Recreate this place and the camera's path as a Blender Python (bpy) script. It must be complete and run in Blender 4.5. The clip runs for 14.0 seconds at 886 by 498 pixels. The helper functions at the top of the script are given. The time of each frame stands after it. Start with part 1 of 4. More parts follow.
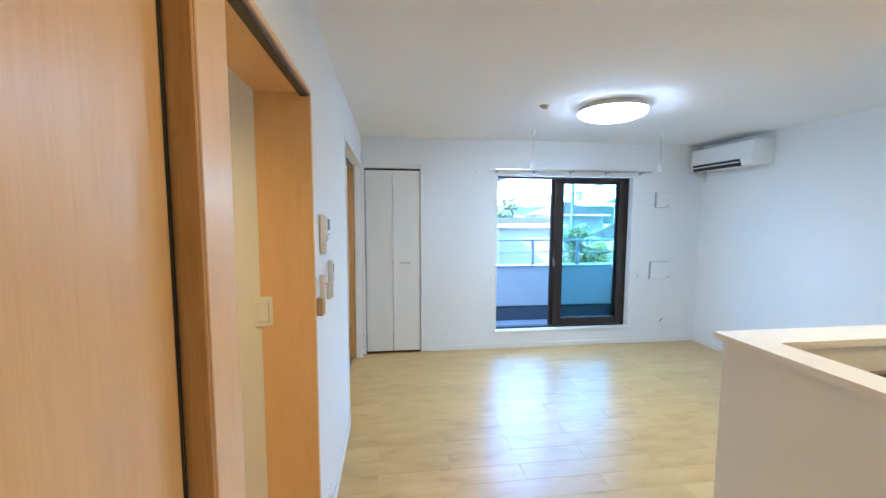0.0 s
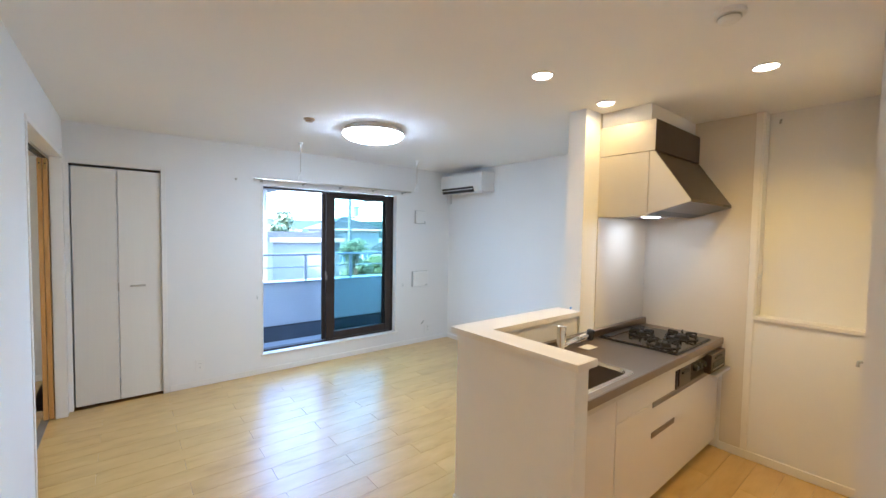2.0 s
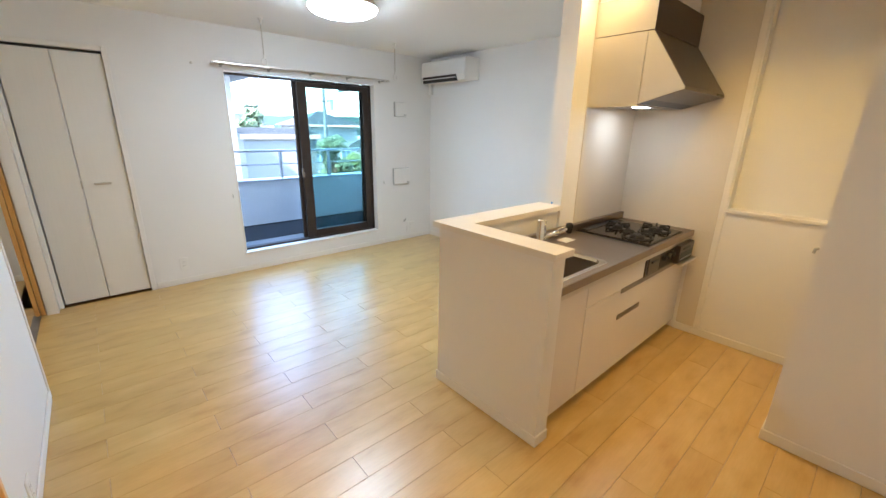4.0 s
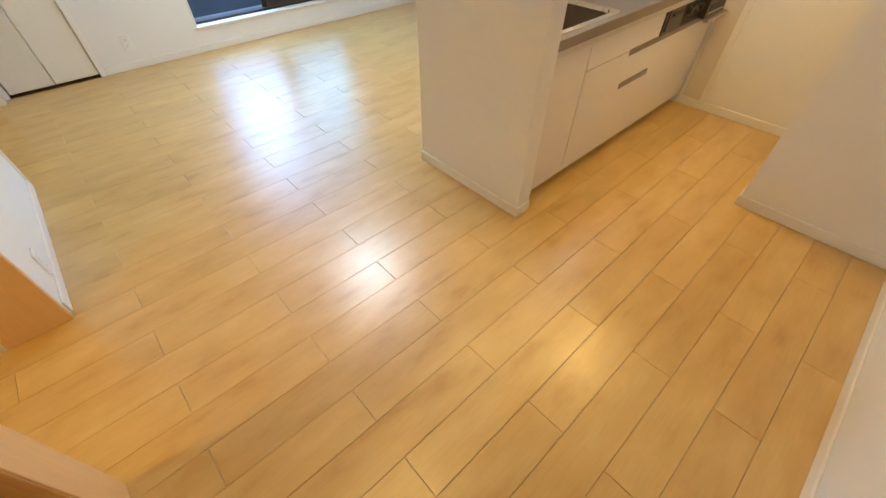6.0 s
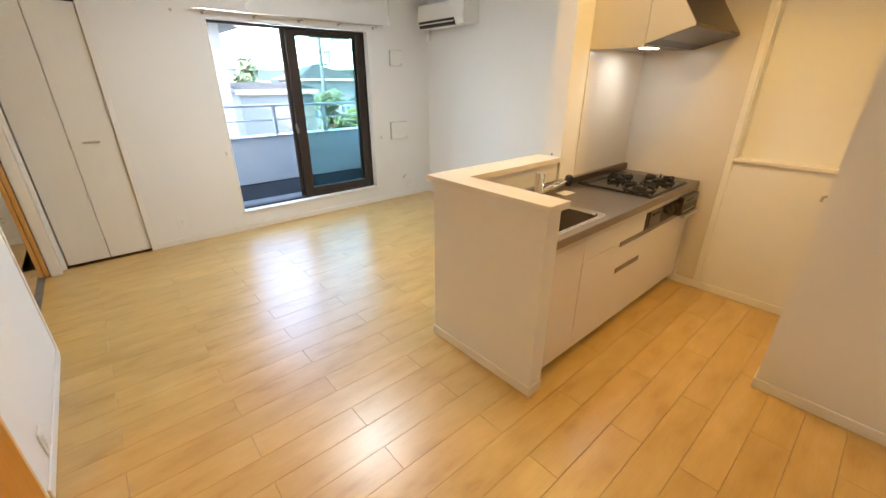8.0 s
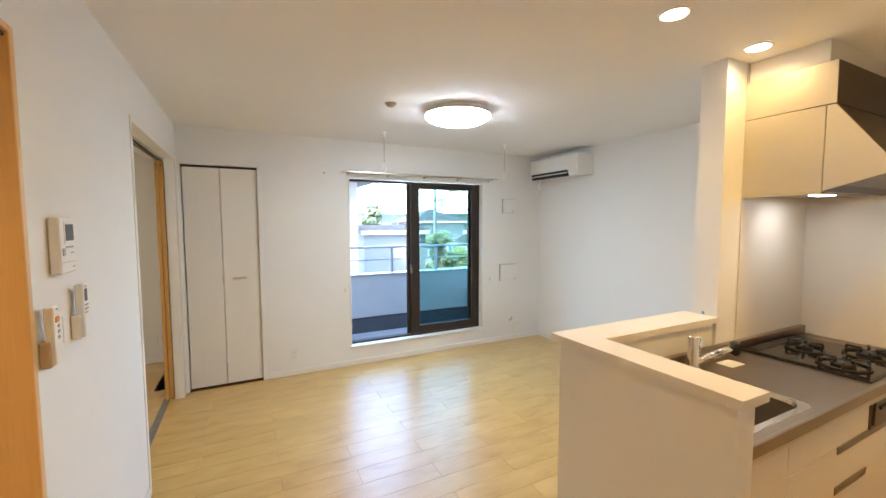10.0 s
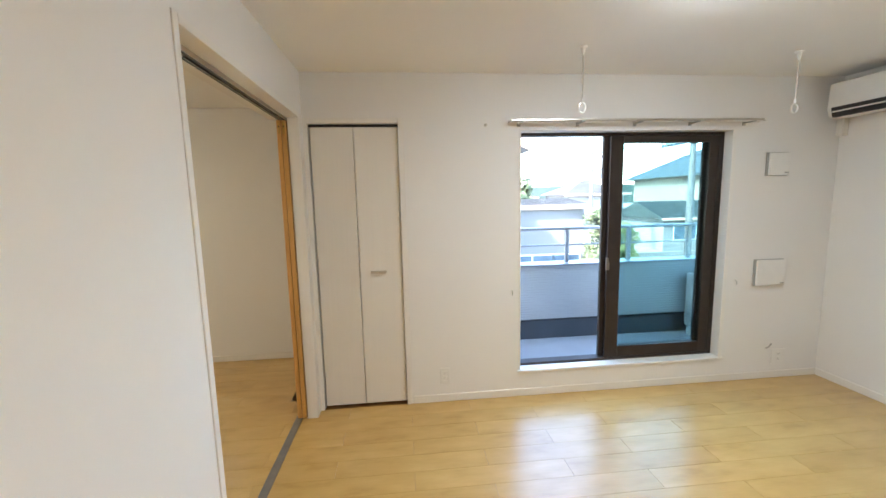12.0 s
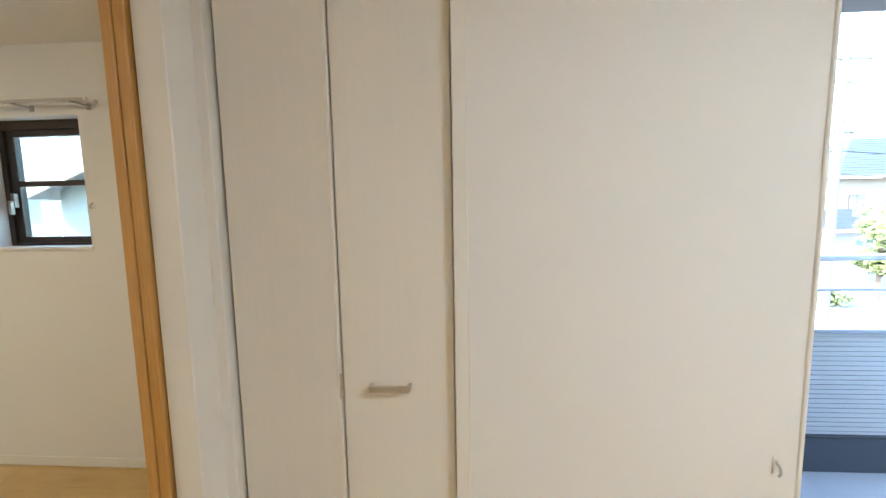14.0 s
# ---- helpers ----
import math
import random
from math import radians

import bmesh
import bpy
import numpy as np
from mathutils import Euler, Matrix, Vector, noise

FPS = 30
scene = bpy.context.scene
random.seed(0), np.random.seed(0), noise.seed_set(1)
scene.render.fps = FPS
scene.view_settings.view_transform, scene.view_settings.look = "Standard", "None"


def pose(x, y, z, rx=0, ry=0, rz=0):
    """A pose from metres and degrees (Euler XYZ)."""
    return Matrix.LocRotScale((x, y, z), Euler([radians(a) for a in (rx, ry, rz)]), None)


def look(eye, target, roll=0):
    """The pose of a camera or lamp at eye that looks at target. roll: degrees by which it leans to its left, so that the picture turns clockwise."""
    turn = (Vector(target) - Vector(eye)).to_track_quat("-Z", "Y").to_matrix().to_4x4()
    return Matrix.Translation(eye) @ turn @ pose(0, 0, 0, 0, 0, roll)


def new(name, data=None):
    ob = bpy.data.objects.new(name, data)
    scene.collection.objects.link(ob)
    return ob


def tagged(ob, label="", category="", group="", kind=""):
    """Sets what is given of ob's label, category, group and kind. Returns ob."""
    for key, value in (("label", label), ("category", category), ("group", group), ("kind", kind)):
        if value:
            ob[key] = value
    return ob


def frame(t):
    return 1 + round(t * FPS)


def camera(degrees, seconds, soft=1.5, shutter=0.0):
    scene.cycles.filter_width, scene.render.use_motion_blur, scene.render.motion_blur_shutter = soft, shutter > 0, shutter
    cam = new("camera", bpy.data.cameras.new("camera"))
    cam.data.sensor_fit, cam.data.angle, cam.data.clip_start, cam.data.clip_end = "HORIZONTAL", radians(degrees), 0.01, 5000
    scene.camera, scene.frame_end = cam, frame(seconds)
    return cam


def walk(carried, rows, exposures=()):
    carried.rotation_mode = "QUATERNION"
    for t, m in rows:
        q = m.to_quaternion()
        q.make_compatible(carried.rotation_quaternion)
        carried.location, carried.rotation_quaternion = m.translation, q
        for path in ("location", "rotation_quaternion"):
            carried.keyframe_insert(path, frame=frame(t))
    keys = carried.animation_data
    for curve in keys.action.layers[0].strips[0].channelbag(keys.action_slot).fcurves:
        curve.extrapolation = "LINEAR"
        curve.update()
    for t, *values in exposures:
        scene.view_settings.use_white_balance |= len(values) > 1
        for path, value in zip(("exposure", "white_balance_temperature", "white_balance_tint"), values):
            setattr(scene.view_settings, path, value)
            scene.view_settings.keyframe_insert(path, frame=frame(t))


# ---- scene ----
cam = camera(96.9, 14.0)
PATH = [
    (0, (-0.333, 0.035, 1.523), (-0.07, 2.01, 1.349), 0.2),
    (0.5, (-0.326, 0.005, 1.527), (0.359, 1.875, 1.346), 0.1),
    (1, (-0.278, -0.008, 1.52), (0.68, 1.739, 1.355), 0.2),
    (1.5, (-0.268, -0.02, 1.518), (0.879, 1.613, 1.396), 0.7),
    (2, (-0.257, -0.02, 1.516), (0.998, 1.534, 1.427), 1),
    (2.2, (-0.268, -0.021, 1.514), (1.02, 1.506, 1.427), 1),
    (4.3, (-0.224, -0.005, 1.467), (1.008, 1.383, 0.722), 1),
    (4.5, (-0.206, -0.009, 1.45), (0.99, 1.345, 0.592), 0.8),
    (5, (-0.181, -0.012, 1.405), (0.929, 1.236, 0.305), 0.3),
    (5.5, (-0.163, -0.013, 1.359), (0.867, 1.114, 0.068), 0.1),
    (6, (-0.157, -0.022, 1.318), (0.788, 1.009, -0.111), -0.1),
    (6.5, (-0.163, -0.018, 1.294), (0.759, 1.002, -0.158), -0.6),
    (7, (-0.163, -0.008, 1.34), (0.835, 1.108, 0.013), -0.6),
    (7.5, (-0.169, -0.007, 1.396), (0.943, 1.25, 0.308), -0.2),
    (8, (-0.177, -0.018, 1.459), (1.03, 1.368, 0.67), 0),
    (8.2, (-0.188, -0.034, 1.477), (1.051, 1.4, 0.836), 0.1),
    (10.3, (-0.092, 0.366, 1.506), (0.703, 2.197, 1.375), -0.0),
    (10.5, (-0.067, 0.463, 1.5), (0.642, 2.326, 1.335), 0.2),
    (11, (0.004, 0.756, 1.493), (0.395, 2.709, 1.31), 0.1),
    (11.5, (-0.007, 1.132, 1.494), (0.244, 3.104, 1.277), -1.1),
    (12, (0.005, 1.54, 1.505), (0.2, 3.514, 1.248), -1.3),
    (12.5, (0.061, 1.967, 1.5), (0.152, 3.945, 1.216), 0.1),
    (13, (0.035, 2.426, 1.503), (0.092, 4.404, 1.212), -0.4),
    (13.2, (0.053, 2.6, 1.49), (0.077, 4.581, 1.219), -0.5),
    (13.5, (0.06, 2.878, 1.475), (-0.018, 4.852, 1.167), 0.1),
    (14, (0.025, 3.33, 1.462), (-0.105, 5.303, 1.251), -1.0),
]
walk(cam, [(t, look(eye, target, roll)) for t, eye, target, roll in PATH],
     [(0, 4.5, 4600, 4), (1.0, 4.37, 4680, 5), (2.2, 4.36, 5080, 8), (4.5, 4.35, 5700, 7), (5.5, 4.38, 6050, 8), (6.5, 4.55, 5350, 4), (7.2, 4.58, 5300, 4), (8, 4.38, 6350, 9), (10.3, 4.33, 5950, 9), (12.0, 4.32, 6150, 8), (13.0, 4.38, 6700, 9), (13.5, 4.46, 6500, 8), (14, 4.38, 6000, 7)])


# ---- light ----
world = bpy.data.worlds.new("sky")
scene.world = world
world.use_nodes = True
wn = world.node_tree.nodes
sky = wn.new("ShaderNodeTexSky")
sky.sky_type, sky.sun_disc = "NISHITA", False
sky.sun_elevation, sky.sun_rotation = radians(40), radians(250)
world.node_tree.links.new(sky.outputs[0], wn["Background"].inputs[0])
wn["Background"].inputs[1].default_value = 0.15
sun = new("sun", bpy.data.lights.new("sun", "SUN"))
sun.data.energy, sun.data.angle, sun.data.color = 1.5, radians(0.5), (1, 0.95, 0.88)
sun.matrix_world = look((-0.72, -0.262, 0.643), (0, 0, 0))

LAMP_POWER = 2.5        # emission of the ceiling light's diffuser
SPOT_POWER = 0.31       # watts of each downlight
HOOD_POWER = 0.075        # watts of the hood's lamp


# ---- materials ----
def material(name, color, rough=0.5, metal=0.0, spec=0.5):
    m = bpy.data.materials.new(name)
    m.use_nodes = True
    b = m.node_tree.nodes["Principled BSDF"]
    b.inputs["Base Color"].default_value = (*color, 1)
    b.inputs["Roughness"].default_value = rough
    b.inputs["Metallic"].default_value = metal
    b.inputs["Specular IOR Level"].default_value = spec
    return m, m.node_tree.nodes, m.node_tree.links, b


def noise_at(n, l, scale, detail=4.0, stretch=(1, 1, 1), shift=None):
    tc = n.new("ShaderNodeTexCoord")
    mp = n.new("ShaderNodeMapping")
    mp.inputs["Scale"].default_value = stretch
    l.new(tc.outputs["Object"], mp.inputs["Vector"])
    if shift is not None:
        l.new(shift, mp.inputs["Location"])
    t = n.new("ShaderNodeTexNoise")
    t.inputs["Scale"].default_value, t.inputs["Detail"].default_value = scale, detail
    l.new(mp.outputs[0], t.inputs["Vector"])
    return t.outputs["Fac"]


def ramp(n, l, fac, stops):
    r = n.new("ShaderNodeValToRGB")
    while len(r.color_ramp.elements) < len(stops):
        r.color_ramp.elements.new(0.5)
    for e, (p, c) in zip(r.color_ramp.elements, stops):
        e.position, e.color = p, (*c, 1)
    l.new(fac, r.inputs[0])
    return r.outputs[0]


def bump(n, l, b, fac, strength, distance=0.002):
    k = n.new("ShaderNodeBump")
    k.inputs["Strength"].default_value, k.inputs["Distance"].default_value = strength, distance
    l.new(fac, k.inputs["Height"])
    l.new(k.outputs[0], b.inputs["Normal"])


def varied(name, color, rough=0.5, metal=0.0, scale=6.0, amount=0.06, grain=300.0, relief=0.15, stretch=(1, 1, 1), spec=0.5, depth=0.001):
    """A plain surface with slow mottling, fine grain in the relief and uneven gloss."""
    m, n, l, b = material(name, color, rough, metal, spec)
    f = noise_at(n, l, scale, 5.0, stretch)
    lo = tuple(c * (1 - amount) for c in color)
    hi = tuple(min(1, c * (1 + amount)) for c in color)
    l.new(ramp(n, l, f, [(0.3, lo), (0.7, hi)]), b.inputs["Base Color"])
    g = noise_at(n, l, grain, 3.0, stretch)
    bump(n, l, b, g, relief, depth)
    mr = n.new("ShaderNodeMapRange")
    mr.inputs["To Min"].default_value, mr.inputs["To Max"].default_value = max(0.02, rough * 0.85), min(1, rough * 1.15)
    l.new(f, mr.inputs["Value"])
    l.new(mr.outputs[0], b.inputs["Roughness"])
    return m


def plank_material():
    m, n, l, b = material("maple_plank", (0.6, 0.4, 0.2), 0.25, 0, 0.45)
    info = n.new("ShaderNodeObjectInfo")
    off = n.new("ShaderNodeVectorMath")
    off.operation = "SCALE"
    off.inputs[0].default_value = (37, 53, 0)
    l.new(info.outputs["Random"], off.inputs["Scale"])
    slow = noise_at(n, l, 4.0, 5.0, (1.0, 2.6, 1.0), off.outputs[0])
    fine = noise_at(n, l, 9.0, 8.0, (1.0, 14.0, 1.0), off.outputs[0])
    a = ramp(n, l, slow, [(0.28, (0.50, 0.295, 0.068)), (0.43, (0.59, 0.385, 0.112)), (0.56, (0.625, 0.418, 0.132)), (0.72, (0.675, 0.473, 0.170))])
    g = ramp(n, l, fine, [(0.3, (0.93, 0.91, 0.88)), (0.6, (1, 1, 1))])
    mul = n.new("ShaderNodeMix")
    mul.data_type, mul.blend_type = "RGBA", "MULTIPLY"
    mul.inputs["Factor"].default_value = 0.75
    l.new(a, mul.inputs["A"]), l.new(g, mul.inputs["B"])
    tone = ramp(n, l, info.outputs["Random"], [(0.0, (0.90, 0.87, 0.82)), (1.0, (1.0, 1.0, 1.0))])
    mul2 = n.new("ShaderNodeMix")
    mul2.data_type, mul2.blend_type = "RGBA", "MULTIPLY"
    mul2.inputs["Factor"].default_value = 1.0
    l.new(mul.outputs["Result"], mul2.inputs["A"]), l.new(tone, mul2.inputs["B"])
    l.new(mul2.outputs["Result"], b.inputs["Base Color"])
    b.inputs["Coat Weight"].default_value, b.inputs["Coat Roughness"].default_value = 1.0, 0.30
    b.inputs["Coat IOR"].default_value = 1.6
    bump(n, l, b, fine, 0.05, 0.0006)
    mr = n.new("ShaderNodeMapRange")
    mr.inputs["To Min"].default_value, mr.inputs["To Max"].default_value = 0.36, 0.42
    l.new(slow, mr.inputs["Value"]), l.new(mr.outputs[0], b.inputs["Roughness"])
    return m


def door_wood(name, dark, light):
    m, n, l, b = material(name, light, 0.35)
    slow = noise_at(n, l, 4.0, 4.0, (6.0, 6.0, 0.6))
    fine = noise_at(n, l, 10.0, 8.0, (26.0, 26.0, 0.8))
    mix = n.new("ShaderNodeMath")
    mix.operation = "MULTIPLY_ADD"
    mix.inputs[1].default_value = 0.55
    l.new(fine, mix.inputs[0])
    half = n.new("ShaderNodeMath")
    half.operation, half.inputs[1].default_value = "MULTIPLY", 0.45
    l.new(slow, half.inputs[0]), l.new(half.outputs[0], mix.inputs[2])
    l.new(ramp(n, l, mix.outputs[0], [(0.35, dark), (0.65, light)]), b.inputs["Base Color"])
    bump(n, l, b, fine, 0.08, 0.0005)
    return m


def emitter(name, color, strength):
    m, n, l, b = material(name, color, 0.4)
    b.inputs["Emission Color"].default_value = (*color, 1)
    b.inputs["Emission Strength"].default_value = strength
    return m


def glass_material():
    m, n, l, b = material("window_glass", (0.56, 0.71, 0.70), 0.0)
    b.inputs["Transmission Weight"].default_value = 1.0
    b.inputs["IOR"].default_value = 1.12
    return m


WALLPAPER = varied("white_wallpaper", (0.80, 0.79, 0.77), 0.75, 0, 1.3, 0.015, 420, 0.35, spec=0.25, depth=0.0012)
CEILING = varied("ceiling_paper", (0.87, 0.86, 0.84), 0.85, 0, 1.1, 0.015, 300, 0.3, spec=0.15, depth=0.0012)
TRIM = varied("white_trim", (0.80, 0.78, 0.74), 0.4, 0, 3, 0.02, 150, 0.05)
PLANK = plank_material()
SUBFLOOR = varied("joint_brown", (0.27, 0.14, 0.05), 0.6)
DOORWOOD = door_wood("maple_door", (0.71, 0.445, 0.190), (0.77, 0.505, 0.235))
EDGEWOOD = door_wood("amber_edge_wood", (0.50, 0.26, 0.07), (0.62, 0.35, 0.11))
LAMINATE = varied("white_laminate", (0.76, 0.73, 0.68), 0.38, 0, 2, 0.02, 500, 0.04)
CLOSET = varied("closet_white", (0.78, 0.755, 0.70), 0.45, 0, 3, 0.012, 14, 0.012, (30, 30, 0.7))
CABINET = varied("cabinet_white", (0.78, 0.74, 0.69), 0.22, 0, 2, 0.015, 400, 0.02)
PANEL = varied("kitchen_panel", (0.68, 0.63, 0.55), 0.16, 0, 2, 0.02, 200, 0.03)
STEEL = varied("brushed_steel", (0.31, 0.255, 0.20), 0.32, 1, 6, 0.08, 60, 0.08, (1, 30, 1))
# Dark reflection of the unlit aisle is put into this base colour.
HOODSTEEL_DARKENED = varied("hood_steel_dark_reflection", (0.15, 0.12, 0.095), 0.3, 1, 3, 0.05, 200, 0.02)
# Pale cream for the hood sides, apart from the darkened front.
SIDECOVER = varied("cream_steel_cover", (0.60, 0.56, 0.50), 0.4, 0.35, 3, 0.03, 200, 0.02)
BASIN = varied("satin_basin_steel", (0.16, 0.13, 0.105), 0.4, 0.9, 6, 0.08, 80, 0.05)
CHROME = varied("chrome", (0.78, 0.78, 0.78), 0.08, 1, 20, 0.02, 200, 0.02)
DARKGLASS = varied("dark_glass_top", (0.018, 0.013, 0.010), 0.10, 0, 8, 0.1, 300, 0.02, spec=0.3)
IRON = varied("cast_iron", (0.015, 0.014, 0.013), 0.5, 0, 30, 0.2, 200, 0.2)
BLACK = varied("black_plastic", (0.015, 0.015, 0.016), 0.35, 0, 20, 0.15, 300, 0.05)
BRONZE = varied("bronze_aluminium", (0.055, 0.043, 0.037), 0.35, 0.6, 12, 0.1, 300, 0.05)
TRACK = varied("grey_track", (0.32, 0.32, 0.33), 0.35, 0.8, 12, 0.1, 200, 0.05)
PLASTIC = varied("white_plastic", (0.80, 0.79, 0.76), 0.35, 0, 10, 0.02, 300, 0.03)
GREYPLASTIC = varied("grey_plastic", (0.42, 0.42, 0.40), 0.4, 0, 10, 0.03, 300, 0.03)
SILVER = varied("satin_nickel", (0.60, 0.57, 0.52), 0.3, 1, 20, 0.04, 200, 0.03)
# Even mid grey for the outdoor unit, darker than the white plastic.
UNITGREY = varied("grey_casing", (0.30, 0.30, 0.29), 0.45, 0, 4, 0.05, 40, 0.02)
ORANGE = varied("orange_key", (0.75, 0.32, 0.06), 0.4)
# The rosette's own beige; on the remote holder it paints a cast shadow.
BEIGE = varied("beige_and_shadow_brown", (0.46, 0.36, 0.24), 0.5)
GLASS = glass_material()
DIFFUSER = emitter("lit_diffuser", (0.93, 0.97, 1.0), LAMP_POWER)
WARMLAMP = emitter("lit_downlight", (1.0, 0.82, 0.58), 1.5)
HOODLAMP = emitter("lit_hood_lamp", (1.0, 0.98, 0.94), 1.5)
BEDLAMP = emitter("lit_bedroom_diffuser", (1.0, 0.87, 0.66), 1.75)
BRASS = varied("dull_brass", (0.48, 0.31, 0.10), 0.35, 0.9, 20, 0.05, 200, 0.03)
GRIP = varied("dark_satin_grip", (0.27, 0.235, 0.20), 0.35, 0.9, 20, 0.04, 200, 0.03)
STOVEFRONT = varied("smoked_steel", (0.11, 0.085, 0.07), 0.3, 0.8, 6, 0.08, 60, 0.05)
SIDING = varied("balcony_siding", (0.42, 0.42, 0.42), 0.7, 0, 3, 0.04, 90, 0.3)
COPING = varied("balcony_metal", (0.30, 0.31, 0.325), 0.4, 0.5, 5, 0.06, 200, 0.05)
MEMBRANE = varied("balcony_floor_grey", (0.25, 0.254, 0.262), 0.65, 0, 3, 0.08, 120, 0.2)
UPSTAND = varied("dark_upstand", (0.05, 0.057, 0.068), 0.5, 0, 3, 0.1, 120, 0.1)


# ---- building blocks ----
def box_bm(bm, x0, x1, y0, y1, z0, z1, bevel=0.0, seg=1):
    g = bmesh.ops.create_cube(bm, size=1.0)
    for v in g["verts"]:
        v.co = Vector((x0 if v.co.x < 0 else x1, y0 if v.co.y < 0 else y1, z0 if v.co.z < 0 else z1))
    if bevel:
        edges = list({e for v in g["verts"] for e in v.link_edges})
        bmesh.ops.bevel(bm, geom=edges, offset=bevel, segments=seg, affect="EDGES", profile=0.5)
    return bm


def box(x0, x1, y0, y1, z0, z1, bevel=0.002, seg=1):
    return box_bm(bmesh.new(), x0, x1, y0, y1, z0, z1, bevel, seg)


def tube_bm(bm, a, b, r, r2=None, seg=16, caps=True):
    a, b = Vector(a), Vector(b)
    g = bmesh.ops.create_cone(bm, cap_ends=caps, segments=seg, radius1=r, radius2=r if r2 is None else r2, depth=(b - a).length)
    m = Matrix.Translation((a + b) / 2) @ (b - a).to_track_quat("Z", "Y").to_matrix().to_4x4()
    bmesh.ops.transform(bm, matrix=m, verts=g["verts"])
    return bm


def tube(a, b, r, r2=None, seg=16):
    return tube_bm(bmesh.new(), a, b, r, r2, seg)


def path_tube(points, r, seg=10):
    bm = bmesh.new()
    for a, b in zip(points, points[1:]):
        tube_bm(bm, a, b, r, None, seg)
    for p in points[1:-1]:
        s = bmesh.ops.create_uvsphere(bm, u_segments=seg, v_segments=6, radius=r)
        bmesh.ops.translate(bm, vec=p, verts=s["verts"])
    return bm


def lathe(profile, center, seg=40):
    """A turned body from (radius, height) pairs about a vertical axis."""
    bm = bmesh.new()
    cx, cy, cz = center
    rings = []
    for r, h in profile:
        rings.append([bm.verts.new((cx + r * math.cos(2 * math.pi * i / seg), cy + r * math.sin(2 * math.pi * i / seg), cz + h)) for i in range(seg)])
    for a, b in zip(rings, rings[1:]):
        for i in range(seg):
            bm.faces.new((a[i], a[(i + 1) % seg], b[(i + 1) % seg], b[i]))
    bm.faces.new(rings[0][::-1]), bm.faces.new(rings[-1])
    bmesh.ops.recalc_face_normals(bm, faces=bm.faces)
    return bm


def prism(outline, axis, a, b):
    """An outline of 2D points swept along an axis from a to b: axis x takes (y, z) pairs, y takes (x, z), z takes (x, y)."""
    bm = bmesh.new()
    put = {"x": lambda p, s: (s, p[0], p[1]), "y": lambda p, s: (p[0], s, p[1]), "z": lambda p, s: (p[0], p[1], s)}[axis]
    va, vb = [bm.verts.new(put(p, a)) for p in outline], [bm.verts.new(put(p, b)) for p in outline]
    bm.faces.new(va[::-1]), bm.faces.new(vb)
    for i in range(len(outline)):
        j = (i + 1) % len(outline)
        bm.faces.new((va[i], va[j], vb[j], vb[i]))
    bmesh.ops.recalc_face_normals(bm, faces=bm.faces)
    return bm


def mesh_of(name, bm, mat, smooth=False):
    me = bpy.data.meshes.new(name)
    if smooth:
        for f in bm.faces:
            f.smooth = len(f.verts) <= 4
    bm.to_mesh(me)
    bm.free()
    me.materials.append(mat)
    return me


def part(name, bm, mat, parent, label="", smooth=False):
    ob = new(name, mesh_of(name, bm, mat, smooth))
    ob.parent = parent
    if label:
        ob["label"] = label
    return ob


def thing(name, bm, mat, label, category, group="", kind="", smooth=False):
    return tagged(new(name, mesh_of(name, bm, mat, smooth)), label, category, group, kind)


def root(name, label, category, group="", kind="", at=(0, 0, 0)):
    ob = tagged(new(name), label, category, group, kind)
    ob.empty_display_size = 0.05
    ob.location = at
    return ob


def wall_bm(axis, c0, c1, u0, u1, z0, z1, holes=()):
    """A wall of thickness c0..c1 across the axis, with openings (ua, ub, za, zb) cut right through."""
    us = sorted({u0, u1, *[h[0] for h in holes], *[h[1] for h in holes]})
    zs = sorted({z0, z1, *[h[2] for h in holes], *[h[3] for h in holes]})
    us, zs = [u for u in us if u0 <= u <= u1], [z for z in zs if z0 <= z <= z1]

    def solid(i, j):
        if not (0 <= i < len(us) - 1 and 0 <= j < len(zs) - 1):
            return False
        u, z = (us[i] + us[i + 1]) / 2, (zs[j] + zs[j + 1]) / 2
        return not any(a < u < b and c < z < d for a, b, c, d in holes)

    bm, made = bmesh.new(), {}

    def v(c, u, z):
        k = (c, u, z)
        if k not in made:
            made[k] = bm.verts.new((c, u, z) if axis == "x" else (u, c, z))
        return made[k]

    for i in range(len(us) - 1):
        for j in range(len(zs) - 1):
            if not solid(i, j):
                continue
            a, b, p, q = us[i], us[i + 1], zs[j], zs[j + 1]
            for c in (c0, c1):
                bm.faces.new((v(c, a, p), v(c, b, p), v(c, b, q), v(c, a, q)))
            for d, e in (((-1, 0), ((a, p), (a, q))), ((1, 0), ((b, p), (b, q))), ((0, -1), ((a, p), (b, p))), ((0, 1), ((a, q), (b, q)))):
                if not solid(i + d[0], j + d[1]):
                    bm.faces.new((v(c0, *e[0]), v(c0, *e[1]), v(c1, *e[1]), v(c1, *e[0])))
    bmesh.ops.recalc_face_normals(bm, faces=bm.faces)
    return bm


# ---- the rooms: main sizes ----
XL, XR, YW, YB, H = -0.64, 3.33, 4.295, -0.52, 2.34    # living room and kitchen
XK = 3.025                                              # kitchen's side wall
XB = -0.84                                              # bedroom side of the left wall
HALL = (0.852, 1.645, 0.0, 1.985)                        # opening of the hall door: y, y, z, z
ROOM2 = (2.845, 4.225, 0.0, 2.035)                      # opening of the bedroom door
WIN = (0.832, 2.478, 0.19, 1.968)                        # balcony window: x, x, z, z
CLO = (-0.607, -0.012, 0.0, 2.012)                      # closet
WIN2 = (-2.59, -2.02, 1.268, 1.978)                     # bedroom window
